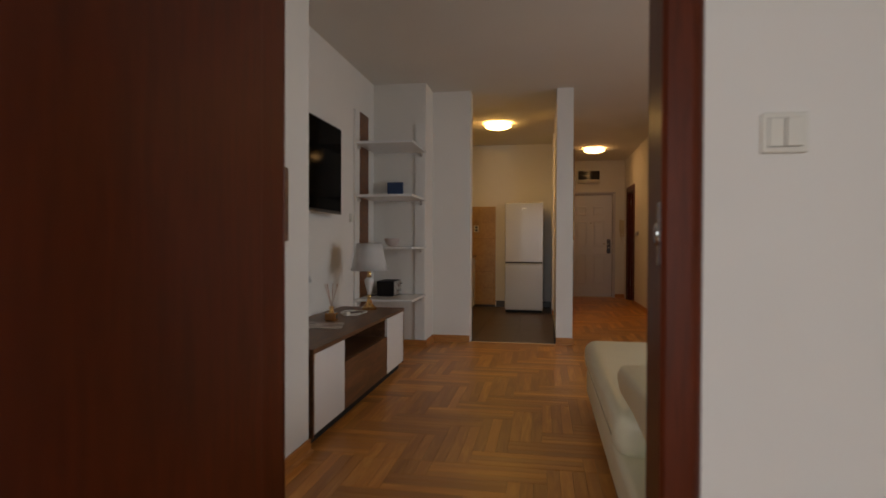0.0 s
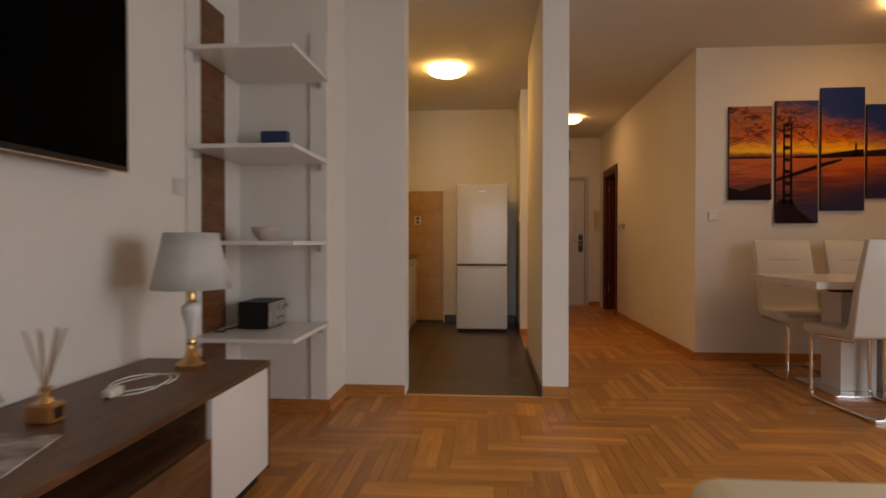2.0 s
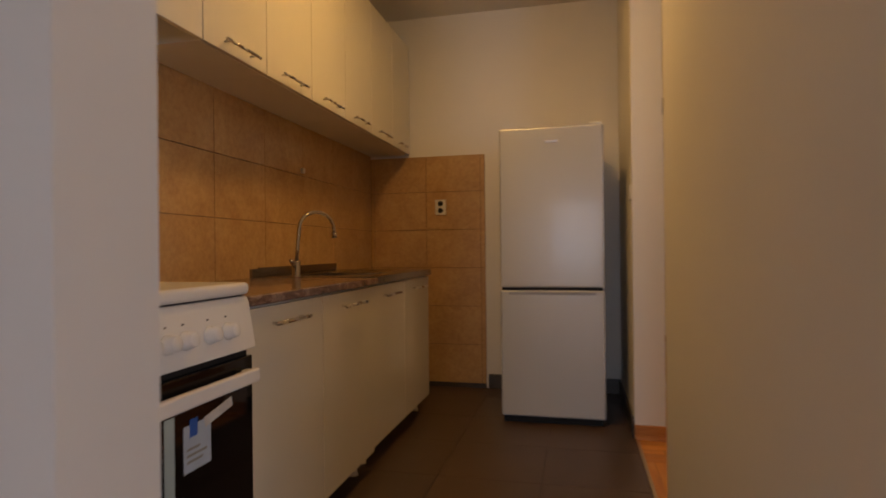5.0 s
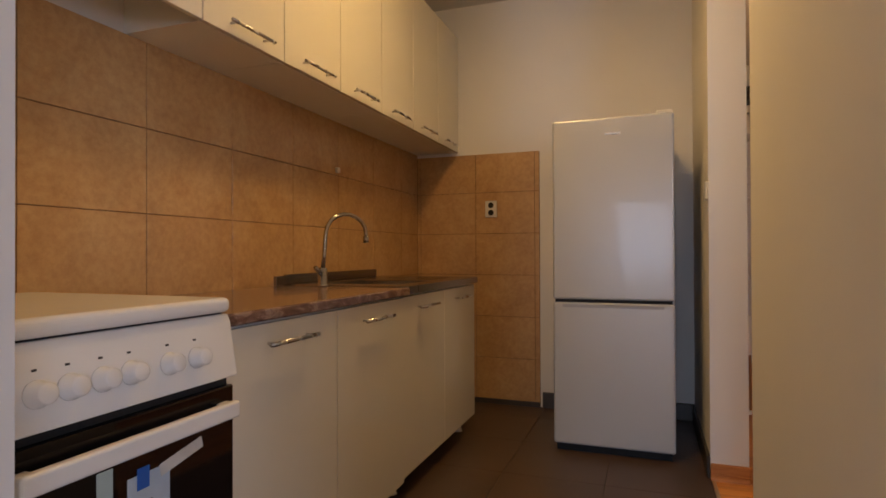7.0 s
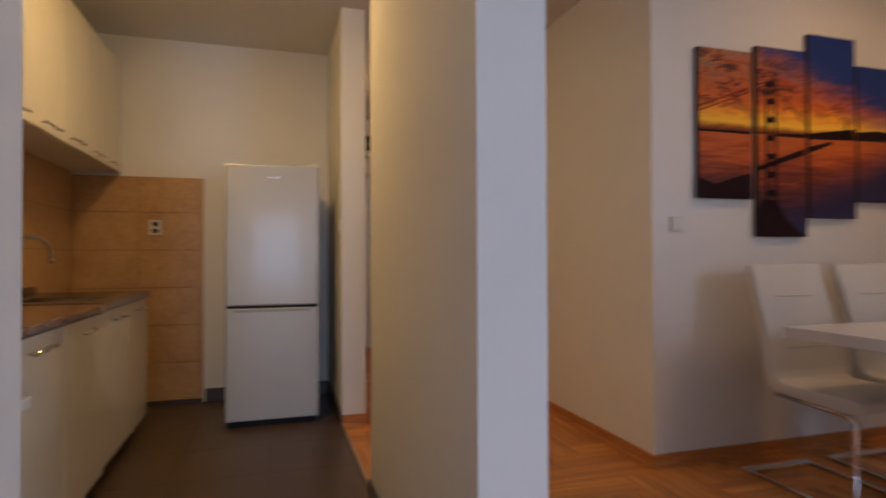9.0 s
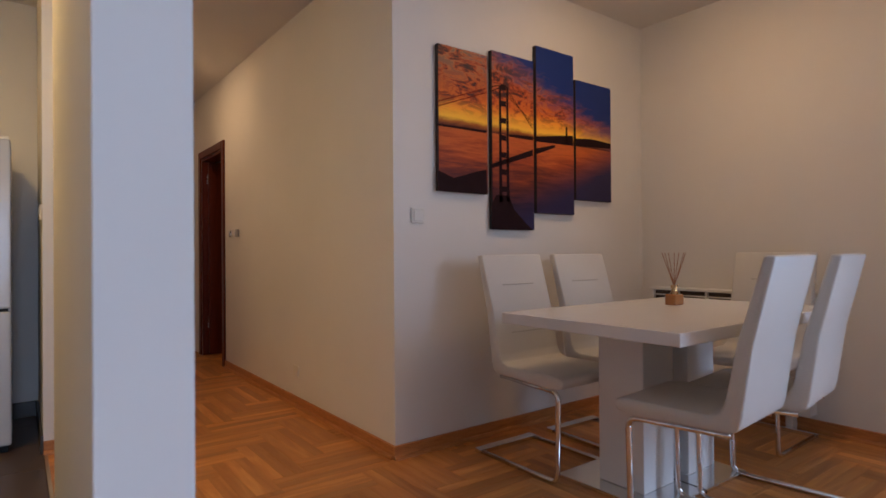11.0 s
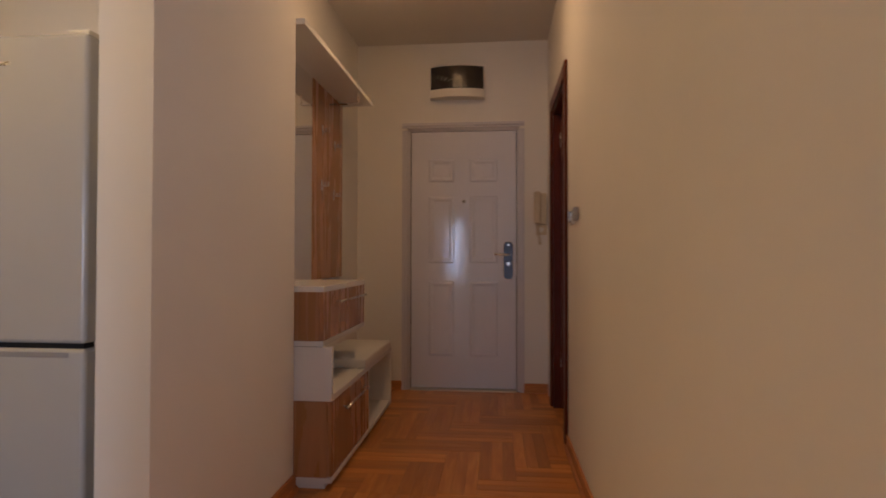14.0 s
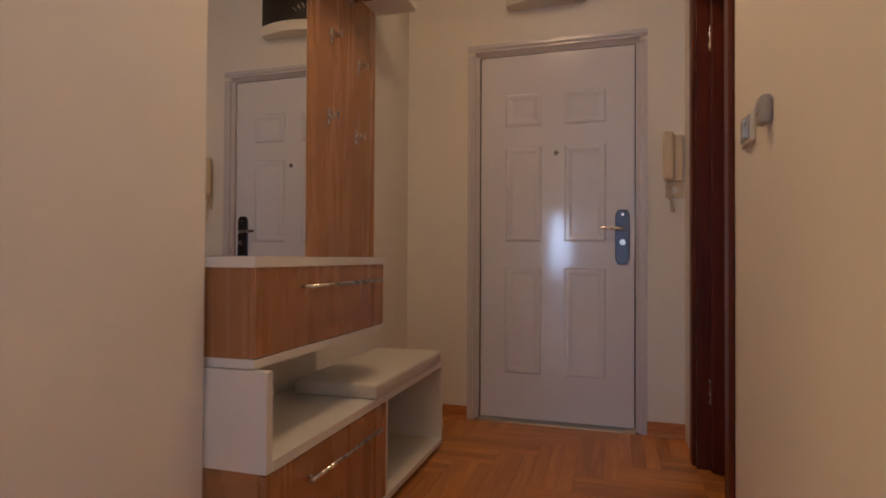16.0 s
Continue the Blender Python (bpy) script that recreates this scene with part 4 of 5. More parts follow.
# bridge tower, deck, cables and shores on the prints
tw = [(3.582, 3.600), (3.640, 3.658)]
for a, b in tw:
    flat([(a, 1.34), (b + 0.006, 1.34), (b, 2.02), (a + 0.004, 2.02)], pics[1], "tower_leg")
for z in (1.40, 1.50, 1.60, 1.70, 1.80, 1.90, 1.995):
    flat([(3.600, z), (3.640, z), (3.640, z + 0.032), (3.600, z + 0.032)], pics[1], "tower_brace")
flat([(3.522, 1.179), (3.860, 1.179), (3.80, 1.22), (3.70, 1.30), (3.66, 1.38), (3.56, 1.38), (3.522, 1.33)], pics[1], "shore")
flat([(3.139, 1.377), (3.485, 1.377), (3.485, 1.52), (3.40, 1.50), (3.25, 1.455), (3.139, 1.49)], pics[0], "shore")
flat([(3.522, 1.53), (3.860, 1.635), (3.860, 1.672), (3.522, 1.555)], pics[1], "deck")
flat([(3.886, 1.645), (4.06, 1.705), (4.06, 1.722), (3.886, 1.682)], pics[2], "deck")
flat([(3.139, 1.728), (3.485, 1.728), (3.485, 1.742), (3.139, 1.738)], pics[0], "far_shore")
flat([(3.665, 1.728), (3.860, 1.728), (3.860, 1.752), (3.665, 1.742)], pics[1], "far_shore")
flat([(3.886, 1.725), (4.232, 1.735), (4.232, 1.80), (4.1, 1.785), (3.886, 1.755)], pics[2], "far_shore")
flat([(4.255, 1.735), (4.624, 1.755), (4.624, 1.79), (4.42, 1.80), (4.255, 1.785)], pics[3], "far_shore")
flat([(4.160, 1.74), (4.180, 1.74), (4.178, 1.85), (4.163, 1.85)], pics[2], "far_tower")
for d in (0, 0.025):
    flat([(3.139, 1.828 + d), (3.485, 1.955 + d), (3.485, 1.961 + d), (3.139, 1.834 + d)], pics[0], "cable", CABLE_RED)
    flat([(3.522, 1.97 + d), (3.585, 2.0 + d * 0.6), (3.585, 2.006 + d * 0.6), (3.522, 1.976 + d)], pics[1], "cable")
for k in range(3):
    flat([(3.655, 2.0 - 0.02 * k), (3.858, 1.80 + 0.02 * k), (3.858, 1.804 + 0.02 * k), (3.655, 2.004 - 0.02 * k)], pics[1], "cable")

# ---------------------------------------------------------------- kitchen
fr = thing("refrigerator", "white two-door fridge freezer beside the wall", "refrigerator", (1.03, 9.18, 0))
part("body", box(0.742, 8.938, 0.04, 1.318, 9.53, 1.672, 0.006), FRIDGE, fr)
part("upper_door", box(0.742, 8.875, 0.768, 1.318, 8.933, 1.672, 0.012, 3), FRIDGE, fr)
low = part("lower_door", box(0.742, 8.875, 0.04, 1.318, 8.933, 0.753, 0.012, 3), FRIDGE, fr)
part("grip", box(0.79, 8.8735, 0.728, 1.27, 8.878, 0.744, 0.001), GRIP, low, "grey recessed grip strip")
# black filler between the two doors, painting the shade of the split
part("door_split_shade", box(0.752, 8.888, 0.752, 1.306, 8.93, 0.770), DARK, fr, "black filler painted as shade between the doors")
part("plinth", box(0.755, 8.908, 0.0, 1.303, 9.51, 0.04), DARK, fr)
part("badge", box(1.0, 8.8735, 1.582, 1.075, 8.8755, 1.594, 0.001), STEEL, fr, "small grey badge bar")
part("hinge_cap", box(1.24, 8.89, 1.672, 1.31, 8.95, 1.687, 0.004), PLASTIC, fr)

# wall tiles, each a piece over a grout bed
TW, TH = 0.40, 0.2752
bed = solo("tile_wall", box(KX, 6.41, 0.0, KX + 0.006, KB, 1.687), GROUT, "beige marbled ceramic wall tiles behind worktop", "tiles", kind="structure")
bed2 = solo("tile_wall", box(KX + 0.006, KB - 0.006, 0.0, 0.535, KB, 1.666), GROUT, "beige marbled ceramic wall tiles beside fridge", "tiles", kind="structure")


def tiles(parent, along, fixed, a0, a1, first, rows, top=1.666):
    edges = [a0] + [e for e in (first + TW * k for k in range(-8, 12)) if a0 + 0.01 < e < a1 - 0.01] + [a1]
    for lo, hi in zip(edges, edges[1:]):
        for r in rows:
            z0, z1 = 0.032 + TH * r + 0.0015, min(0.032 + TH * (r + 1) - 0.0015 if r < 5 else top, top)
            if along == 1:
                bm = box(fixed, lo + 0.0015, z0, fixed + 0.006, hi - 0.0015, z1, 0.001, 1)
            else:
                bm = box(lo + 0.0015, fixed - 0.006, z0, hi - 0.0015, fixed, z1, 0.001, 1)
            part("tile", bm, TILE, parent)


tiles(bed, 1, KX + 0.006, 6.40, KB - 0.012, 7.366, range(2, 6), 1.687)
tiles(bed2, 0, KB - 0.006, KX + 0.012, 0.535, 0.105, range(0, 6))
part("border_tile", box(KX + 0.012, KB - 0.013, 0.0, 0.535, KB - 0.006, 0.031, 0.001, 1), SKIRT_TILE, bed2)

sockets = socket(0.213, KB - 0.013, 1.296, 0, -1, "white double power socket on the tiles", 2)
# small hook on the tiles
solo("tile_hook", box(KX + 0.012, 8.53, 1.42, KX + 0.03, 8.56, 1.45, 0.006), PLASTIC, "small white hook on the wall tiles", "hook")


def bar_handle(parent, x, y0, y1, z, drop=0.0):
    """A steel bar on two posts along y, standing out along x."""
    h = part("handle", tube([(x + 0.028, y0, z), (x + 0.028, y1, z)], 0.006, 10), STEEL, parent, "brushed steel bar handle", True)
    for y in (y0 + 0.025, y1 - 0.025):
        part("post", tube([(x, y, z), (x + 0.028, y, z)], 0.0045, 8), STEEL, h)


# base units
FX = 0.280


def base_unit(y0, y1, doors, back=0.0):
    front = FX - back
    u = thing("base_cabinet", "cream gloss kitchen base cabinet on short feet", "kitchen cabinet", ((FX + KX) / 2, (y0 + y1) / 2, 0), "kitchen base cabinets")
    part("carcass", box(KX + 0.014, y0 + 0.002, 0.085, front - 0.02, y1 - 0.002, 0.832), WHITE_MATT, u)
    w = (y1 - y0) / doors
    for k in range(doors):
        a, b = y0 + w * k + 0.002, y0 + w * (k + 1) - 0.002
        d = part("door", box(front - 0.018, a, 0.088, front, b, 0.824, 0.002), CREAM, u, "cream gloss door")
        bar_handle(d, front, (a + b) / 2 - 0.11, (a + b) / 2 + 0.11, 0.772)
    for y in (y0 + 0.06, y1 - 0.06):
        for x in (front - 0.08, KX + 0.1):
            part("foot", lathe([(0, 0), (0.024, 0), (0.018, 0.012), (0.014, 0.085), (0, 0.085)], (x, y, 0), 14), BLACK if x < 0 else PLASTIC, u)


base_unit(7.02, 8.052, 2)
base_unit(8.072, 9.075, 2, 0.016)
wt = thing("worktop", "brown marbled laminate kitchen worktop", "worktop", (0, 7.55, 0.826))
part("slab", box(KX + 0.014, 7.018, 0.833, FX + 0.015, 8.085, 0.864, 0.006, 3), MARBLE, wt)
part("rear_strip", box(KX + 0.013, 8.02, 0.864, KX + 0.03, 8.085, 0.905, 0.002), SINK_STEEL, wt)
sk = thing("sink_top", "steel sink top with drainer and upstand", "sink", (0, 8.55, 0.826))
bm = box(KX + 0.014, 8.088, 0.833, FX + 0.002, 8.20, 0.868, 0.004)
box(KX + 0.014, 8.56, 0.833, FX + 0.002, 9.085, 0.868, 0.004, bm=bm)
box(KX + 0.014, 8.20, 0.833, -0.17, 8.56, 0.868, bm=bm)
box(0.19, 8.20, 0.833, FX + 0.002, 8.56, 0.868, bm=bm)
part("rim", bm, SINK_STEEL, sk)
part("upstand", box(KX + 0.013, 8.02 + 0.07, 0.868, KX + 0.03, 8.97, 0.911, 0.003), SINK_STEEL, sk)
bm = box(-0.17, 8.20, 0.70, 0.19, 8.56, 0.71)
for q in ((-0.17, 8.20, -0.165, 8.56), (0.185, 8.20, 0.19, 8.56), (-0.165, 8.20, 0.185, 8.205), (-0.165, 8.555, 0.185, 8.56)):
    box(q[0], q[1], 0.71, q[2], q[3], 0.855, bm=bm)
part("basin", bm, SINK_STEEL, sk)
for k in range(7):
    part("drainer_rib", box(-0.20, 8.64 + k * 0.05, 0.868, 0.18, 8.652 + k * 0.05, 0.866, 0.0015, 1), SINK_STEEL, sk)
tap = thing("tap", "chrome gooseneck kitchen tap", "tap", (-0.10, 8.06, 0.864))
part("base", lathe([(0, 0), (0.026, 0), (0.026, 0.006), (0.020, 0.012), (0.020, 0.075), (0.014, 0.08), (0, 0.08)], (-0.10, 8.06, 0.864), 24), TAP_CHROME, tap, "", True)
neck = [(-0.10, 8.06, 0.93), (-0.095, 8.065, 1.00), (-0.09, 8.07, 1.09)]
for k in range(1, 10):
    a = math.pi * k / 9
    neck.append((-0.09 + 0.045 * (1 - math.cos(a)), 8.072 + 0.095 * (1 - math.cos(a)), 1.09 + 0.085 * math.sin(a)))
neck.append((neck[-1][0], neck[-1][1], 1.065))
part("spout", tube(neck, 0.009, 12), TAP_CHROME, tap, "curved chrome spout", True)
part("spout_tip", lathe([(0, 0), (0.013, 0), (0.013, 0.03), (0, 0.03)], (neck[-1][0], neck[-1][1], 1.05), 16), TAP_CHROME, tap, "", True)
part("lever", tube([(-0.10, 8.05, 0.915), (-0.09, 7.99, 0.945)], 0.009, 10), TAP_CHROME, tap, "chrome lever", True)

# cooker
st = thing("cooker", "white free-standing cooker with dark oven glass", "cooker", (0.02, 6.75, 0))
part("body", box(KX + 0.014, 6.50, 0.03, 0.285, 7.012, 0.860, 0.004), WHITE, st)
part("lid", box(KX + 0.02, 6.505, 0.873, 0.322, 7.008, 0.906, 0.013, 4), WHITE, st, "closed white lid")
# solid black under the lid, where the shade is painted in
part("lid_gap_shade", box(KX + 0.03, 6.515, 0.860, 0.30, 7.0, 0.874), DARK, st, "black filler painted as shade under the lid")
panel = part("control_panel", prism([(0.28, 0.730), (0.336, 0.732), (0.316, 0.852), (0.308, 0.8685), (0.28, 0.8685)], 1, 6.503, 7.012, 0.004), WHITE, st, "white control panel")
for k, y in enumerate((6.575, 6.628, 6.686, 6.742, 6.828, 6.898)):
    kb = part("knob", lathe([(0, 0), (0.022, 0), (0.022, 0.004), (0.019, 0.006), (0.017, 0.026), (0.014, 0.028), (0, 0.028)], (0, 0, 0), 24), WHITE, panel, "round white knob", True)
    kb.matrix_basis = pose(0.3265, y, 0.790, 0, 81, 0)
    mk = part("mark", box(-0.001, -0.004, -0.002, 0.0005, 0.004, 0.002), BLACK, panel, "small printed mark")
    mk.matrix_basis = pose(0.3205, y, 0.826, 0, -9, 0)
# black filler paints the shade below the control panel
part("vent_gap_shade", box(0.275, 6.51, 0.712, 0.31, 7.005, 0.730), DARK, st)
part("oven_door", box(0.285, 6.506, 0.20, 0.325, 7.01, 0.712, 0.004), OVEN_GLASS, st, "dark brown oven door glass")
part("drawer", box(0.285, 6.506, 0.04, 0.32, 7.01, 0.195, 0.004), WHITE, st)
part("oven_handle", box(0.342, 6.53, 0.648, 0.362, 6.99, 0.684, 0.006, 3), WHITE, st, "white bar handle")
for y in (6.53, 6.955):
    part("handle_post", box(0.325, y, 0.651, 0.343, y + 0.03, 0.681, 0.003), WHITE, st)
STICKER = gloss("pale_blue_paper", (0.50, 0.58, 0.66), 0.5, 0.15, 18)
sticker = part("sticker", box(0.3251, 6.735, 0.495, 0.3258, 6.83, 0.600), STICKER, st, "pale blue paper energy sticker")
for k, (y0, y1) in enumerate(((6.745, 6.80), (6.745, 6.815), (6.745, 6.79))):
    part("print_bar", box(0.3259, y0, 0.515 + 0.014 * k, 0.3261, y1, 0.521 + 0.014 * k), SEAM, sticker)
part("tape", box(0.3259, 6.755, 0.572, 0.3264, 6.782, 0.612), BLUE_TAPE, sticker, "blue tape strip")
flap = part("sticker", box(0.0, -0.055, -0.012, 0.0007, 0.055, 0.012, 0.0002, 1), PAPER, st, "loose curled paper strip")
flap.matrix_basis = pose(0.3262, 6.86, 0.603, 12, 0, 0)
part("sticker", box(0.3251, 6.675, 0.30, 0.3258, 6.706, 0.632), gloss("pale_tape", (0.44, 0.54, 0.52), 0.35, 0.1, 10), st, "pale blue-green tape strip")
for x, y in ((0.27, 6.53), (0.27, 6.97), (-0.25, 6.53), (-0.25, 6.97)):
    part("foot", box(x - 0.015, y - 0.015, 0, x + 0.015, y + 0.015, 0.03), BLACK, st)

# wall units
UX = -0.02


def wall_unit(y0, y1, z0, low_door, label, doors=1):
    u = thing("wall_cabinet", label, "kitchen cabinet", ((UX + KX) / 2, (y0 + y1) / 2, z0), "kitchen wall cabinets")
    part("carcass", box(KX, y0 + 0.001, z0, UX - 0.02, y1 - 0.001, 2.475, 0.001), WHITE_MATT, u)
    w = (y1 - y0) / doors
    for k in range(doors):
        d = part("door", box(UX - 0.018, y0 + w * k + 0.002, low_door, UX, y0 + w * (k + 1) - 0.002, 2.475, 0.002), CREAM, u, "cream gloss door")
        c = y0 + w * (k + 0.5)
        bar_handle(d, UX, c - 0.105, c + 0.105, 1.722)
    return u


hood = wall_unit(6.55, 7.288, 1.80, 1.688, "cream cabinet with an open bottom for the hood", 1)
# no hole is cut: a black sheet paints the dark inside of the duct
part("duct_hole_shade", box(-0.22, 6.85, 1.795, -0.08, 7.03, 1.802), DARK, hood, "black sheet painted as the duct opening's darkness")
e = (KB - 0.002 - 7.29) / 6
wall_unit(7.29, 7.29 + e, 1.688, 1.688, "cream gloss kitchen wall cabinet", 1)
wall_unit(7.29 + e, 7.29 + 3 * e, 1.688, 1.688, "cream gloss kitchen wall cabinet", 2)
wall_unit(7.29 + 3 * e, 7.29 + 5 * e, 1.688, 1.688, "cream gloss kitchen wall cabinet", 2)
wall_unit(7.29 + 5 * e, 7.29 + 6 * e, 1.688, 1.688, "cream gloss kitchen wall cabinet", 1)

switch("light_switch", 1, 1.452, 8.80, 1.28, -1, "white plastic light switch beside the fridge")

# ---------------------------------------------------------------- hall
hs = thing("hall_stand", "white and oak hall stand with drawers and bench", "hall stand", (1.58, 10.5, 0))
BXW = 1.41
part("plinth", box(BXW, 9.80, 0.0, 1.74, 11.16, 0.03), WHITE_MATT, hs)
part("bottom_board", box(BXW, 9.785, 0.03, 1.776, 11.185, 0.052, 0.001), WHITE_MATT, hs)
part("bench_board", box(BXW, 9.8125, 0.385, 1.776, 11.185, 0.412, 0.001), WHITE, hs)
part("end_board", box(BXW, 11.163, 0.052, 1.776, 11.185, 0.385, 0.001), WHITE_MATT, hs)
part("divider", box(BXW, 10.508, 0.052, 1.772, 10.53, 0.385, 0.001), WHITE_MATT, hs)
part("side_board", box(BXW, 9.787, 0.052, 1.755, 9.81, 0.3855, 0.001), OAK, hs, "oak side board")
part("back_board", box(BXW, 10.53, 0.052, BXW + 0.006, 11.163, 0.385), WHITE_MATT, hs)
dr = part("drawer_front", box(1.755, 9.79, 0.056, 1.774, 10.506, 0.382, 0.001), OAK, hs, "oak drawer front")
bar_handle(dr, 1.774, 9.95, 10.40, 0.318)
part("upper_side", box(BXW, 9.787, 0.386, 1.775, 9.812, 0.624, 0.001), WHITE, hs)
part("upper_floor", box(BXW, 9.80, 0.625, 1.732, 10.577, 0.648, 0.001), WHITE, hs)
part("upper_box", box(BXW, 9.802, 0.648, 1.712, 10.575, 0.866, 0.001), OAK, hs, "oak box")
dr = part("drawer_front", box(1.7125, 9.803, 0.650, 1.731, 10.574, 0.868, 0.001), OAK, hs, "oak drawer front")
bar_handle(dr, 1.731, 9.98, 10.50, 0.812)
part("top_board", box(BXW, 9.795, 0.866, 1.734, 10.58, 0.892, 0.001), WHITE, hs)
part("mirror_backing", box(1.405, 9.80, 0.892, 1.424, 10.545, 2.068), WHITE_MATT, hs)
part("mirror", box(1.4245, 9.802, 0.894, 1.4285, 10.535, 2.066), MIRROR, hs, "tall plain mirror")
pb = part("coat_panel", box(1.405, 10.546, 0.892, 1.432, 11.165, 2.068, 0.001), OAK, hs, "oak coat panel")
part("hat_shelf", box(1.405, 9.80, 2.068, 1.640, 11.185, 2.094, 0.001), WHITE, hs, "white hat shelf")
rail = part("hanging_rail", tube(bend([(1.432, 10.87, 2.0), (1.615, 10.87, 2.0), (1.615, 10.87, 2.068)], 0.008, 3), 0.006, 8), STEEL, hs, "thin steel hanging rail", True)
for y, z in ((10.72, 1.80), (10.98, 1.755), (10.70, 1.465), (10.96, 1.43)):
    hk = part("hook", box(1.432, y - 0.009, z - 0.034, 1.436, y + 0.009, z + 0.030, 0.001), STEEL, pb, "steel coat hook")
    prong = box(1.436, y - 0.008, z - 0.012, 1.478, y + 0.008, z - 0.006)
    box(1.453, y - 0.008, z - 0.006, 1.457, y + 0.008, z + 0.014, bm=prong)
    box(1.474, y - 0.008, z - 0.006, 1.478, y + 0.008, z + 0.016, bm=prong)
    part("prong", prong, STEEL, hk)
solo("bench_cushion", box(1.47, 10.40, 0.412, 1.785, 11.13, 0.466, 0.011, 3), WHITE_LEATHER, "flat white seat cushion lying on the bench", "cushion", smooth=True)

# meter box above the entrance door
mb = thing("meter_box", "white electricity box with a smoked window", "electricity box", (2.19, EY, 2.24))
ARC = [(2.192 + 0.208 * u, -0.100 * (1 - 0.45 * u * u)) for u in [k / 8 - 1 for k in range(17)]]
part("housing", prism([(x, EY + d) for x, d in ARC] + [(2.40, EY), (1.984, EY)], 2, 2.262, 2.470), PLASTIC, mb, "bowed white plastic housing")
part("lower_lip", prism([(x, EY + d * 1.12) for x, d in ARC] + [(2.40, EY), (1.984, EY)], 2, 2.240, 2.304, 0.004), PLASTIC, mb)
FOIL = material("smoked_film", (0.022, 0.018, 0.016), 0.10, spec=0.7)
_v = coords(FOIL, (1, 1, 0.6))
bump(FOIL, noise_fac(FOIL, _v, 34, 3, 0.6, 1.2), 0.5, 0.006)
WARC = [(2.192 + (x - 2.192) * 0.97, d) for x, d in ARC]
part("window", prism([(x, EY + d * 1.04 - 0.002) for x, d in WARC] + [(x, EY + d + 0.002) for x, d in WARC[::-1]], 2, 2.306, 2.476), FOIL, mb, "wrinkled smoked film over the window")
for k in range(4):
    bm = box(-0.0015, -0.0012, -0.016, 0.0015, 0.0, 0.016)
    part("pale_stroke", bm, PAPER, mb, "short pale slanted stroke").matrix_basis = pose(2.05 + 0.03 * k, EY - 0.1055, 2.395 - 0.010 * k, 0, 20 + 9 * k, 0)

ic = thing("intercom", "cream intercom handset with a coiled cord", "intercom", (2.815, EY, 1.28))
part("base", box(2.80, EY - 0.03, 1.275, 2.868, EY, 1.51, 0.006), BEIGE_PLASTIC, ic)
part("handset", box(2.772, EY - 0.062, 1.28, 2.824, EY - 0.031, 1.522, 0.014, 3), BEIGE_PLASTIC, ic)
coil = []
for k in range(150):
    a = k * 0.75
    u = k / 149
    coil.append((2.80 + 0.02 * math.sin(u * math.pi) + 0.008 * math.cos(a), EY - 0.03 + 0.008 * math.sin(a), 1.275 - 0.17 * math.sin(u * math.pi) + 0.04 * u))
part("cord", tube(coil, 0.0025, 5), BEIGE_PLASTIC, ic, "coiled cord")
socket(2.83, EY, 1.235, 0, -1, "small cream junction box below the intercom", 1, BEIGE_PLASTIC)

hsw = switch("light_switch", 1, HX, 10.27, 1.227, -1, "cream triple light switch beside the bathroom door", 0.12, 3)
for child in hsw.children:
    if child.name.startswith("rocker"):
        child.data.materials[0] = STEEL
th = thing("thermostat", "small grey oval sensor on the hall wall", "sensor", (HX, 10.08, 1.23))
part("cover", box(HX - 0.026, 10.05, 1.195, HX, 10.105, 1.262, 0.010, 3), gloss("grey_plastic", (0.42, 0.40, 0.38), 0.4), th)
part("button", box(HX - 0.029, 10.065, 1.22, HX - 0.0261, 10.09, 1.245, 0.001), STEEL, th)

# gilt wall mirror
gm = thing("wall_mirror", "ornate gilt framed mirror on the hall wall", "mirror", (1.62, 6.8, 1.05))
MY0, MY1, MZ0, MZ1, fw = 6.45, 7.38, 1.098, 2.08, 0.055
for y0, y1, z0, z1 in ((MY0, MY1, MZ0, MZ0 + fw), (MY0, MY1, MZ1 - fw, MZ1), (MY0, MY0 + fw, MZ0 + fw, MZ1 - fw), (MY1 - fw, MY1, MZ0 + fw, MZ1 - fw)):
    fm = part("frame", box(1.630, y0, z0, 1.649, y1, z1, 0.006, 3), GILT, gm, "gilt moulding")
    n = int(max(y1 - y0, z1 - z0) / 0.022)
    for k in range(n):
        u = (k + 0.5) / n
        c = (1.645, y0 + (y1 - y0) * u, (z0 + z1) / 2) if (y1 - y0) > (z1 - z0) else (1.645, (y0 + y1) / 2, z0 + (z1 - z0) * u)
        bd = box(c[0] - 0.004, c[1] - 0.007, c[2] - 0.013, c[0] + 0.005, c[1] + 0.007, c[2] + 0.013, 0.003, 1) if (y1 - y0) > (z1 - z0) else box(c[0] - 0.004, c[1] - 0.013, c[2] - 0.007, c[0] + 0.005, c[1] + 0.013, c[2] + 0.007, 0.003, 1)
        part("bead", bd, GILT, fm)
for y0, y1, z0, z1 in ((MY0 + fw, MY1 - fw, MZ0 + fw, MZ0 + fw + 0.014), (MY0 + fw, MY1 - fw, MZ1 - fw - 0.014, MZ1 - fw), (MY0 + fw, MY0 + fw + 0.014, MZ0 + fw + 0.014, MZ1 - fw - 0.014), (MY1 - fw - 0.014, MY1 - fw, MZ0 + fw + 0.014, MZ1 - fw - 0.014)):
    part("slip", box(1.632, y0, z0, 1.6435, y1, z1, 0.004, 2), GOLD_SLIP, gm, "bright gold inner slip")
part("glass", box(1.6265, MY0 + fw, MZ0 + fw, 1.6318, MY1 - fw, MZ1 - fw), MIRROR, gm, "mirror glass")
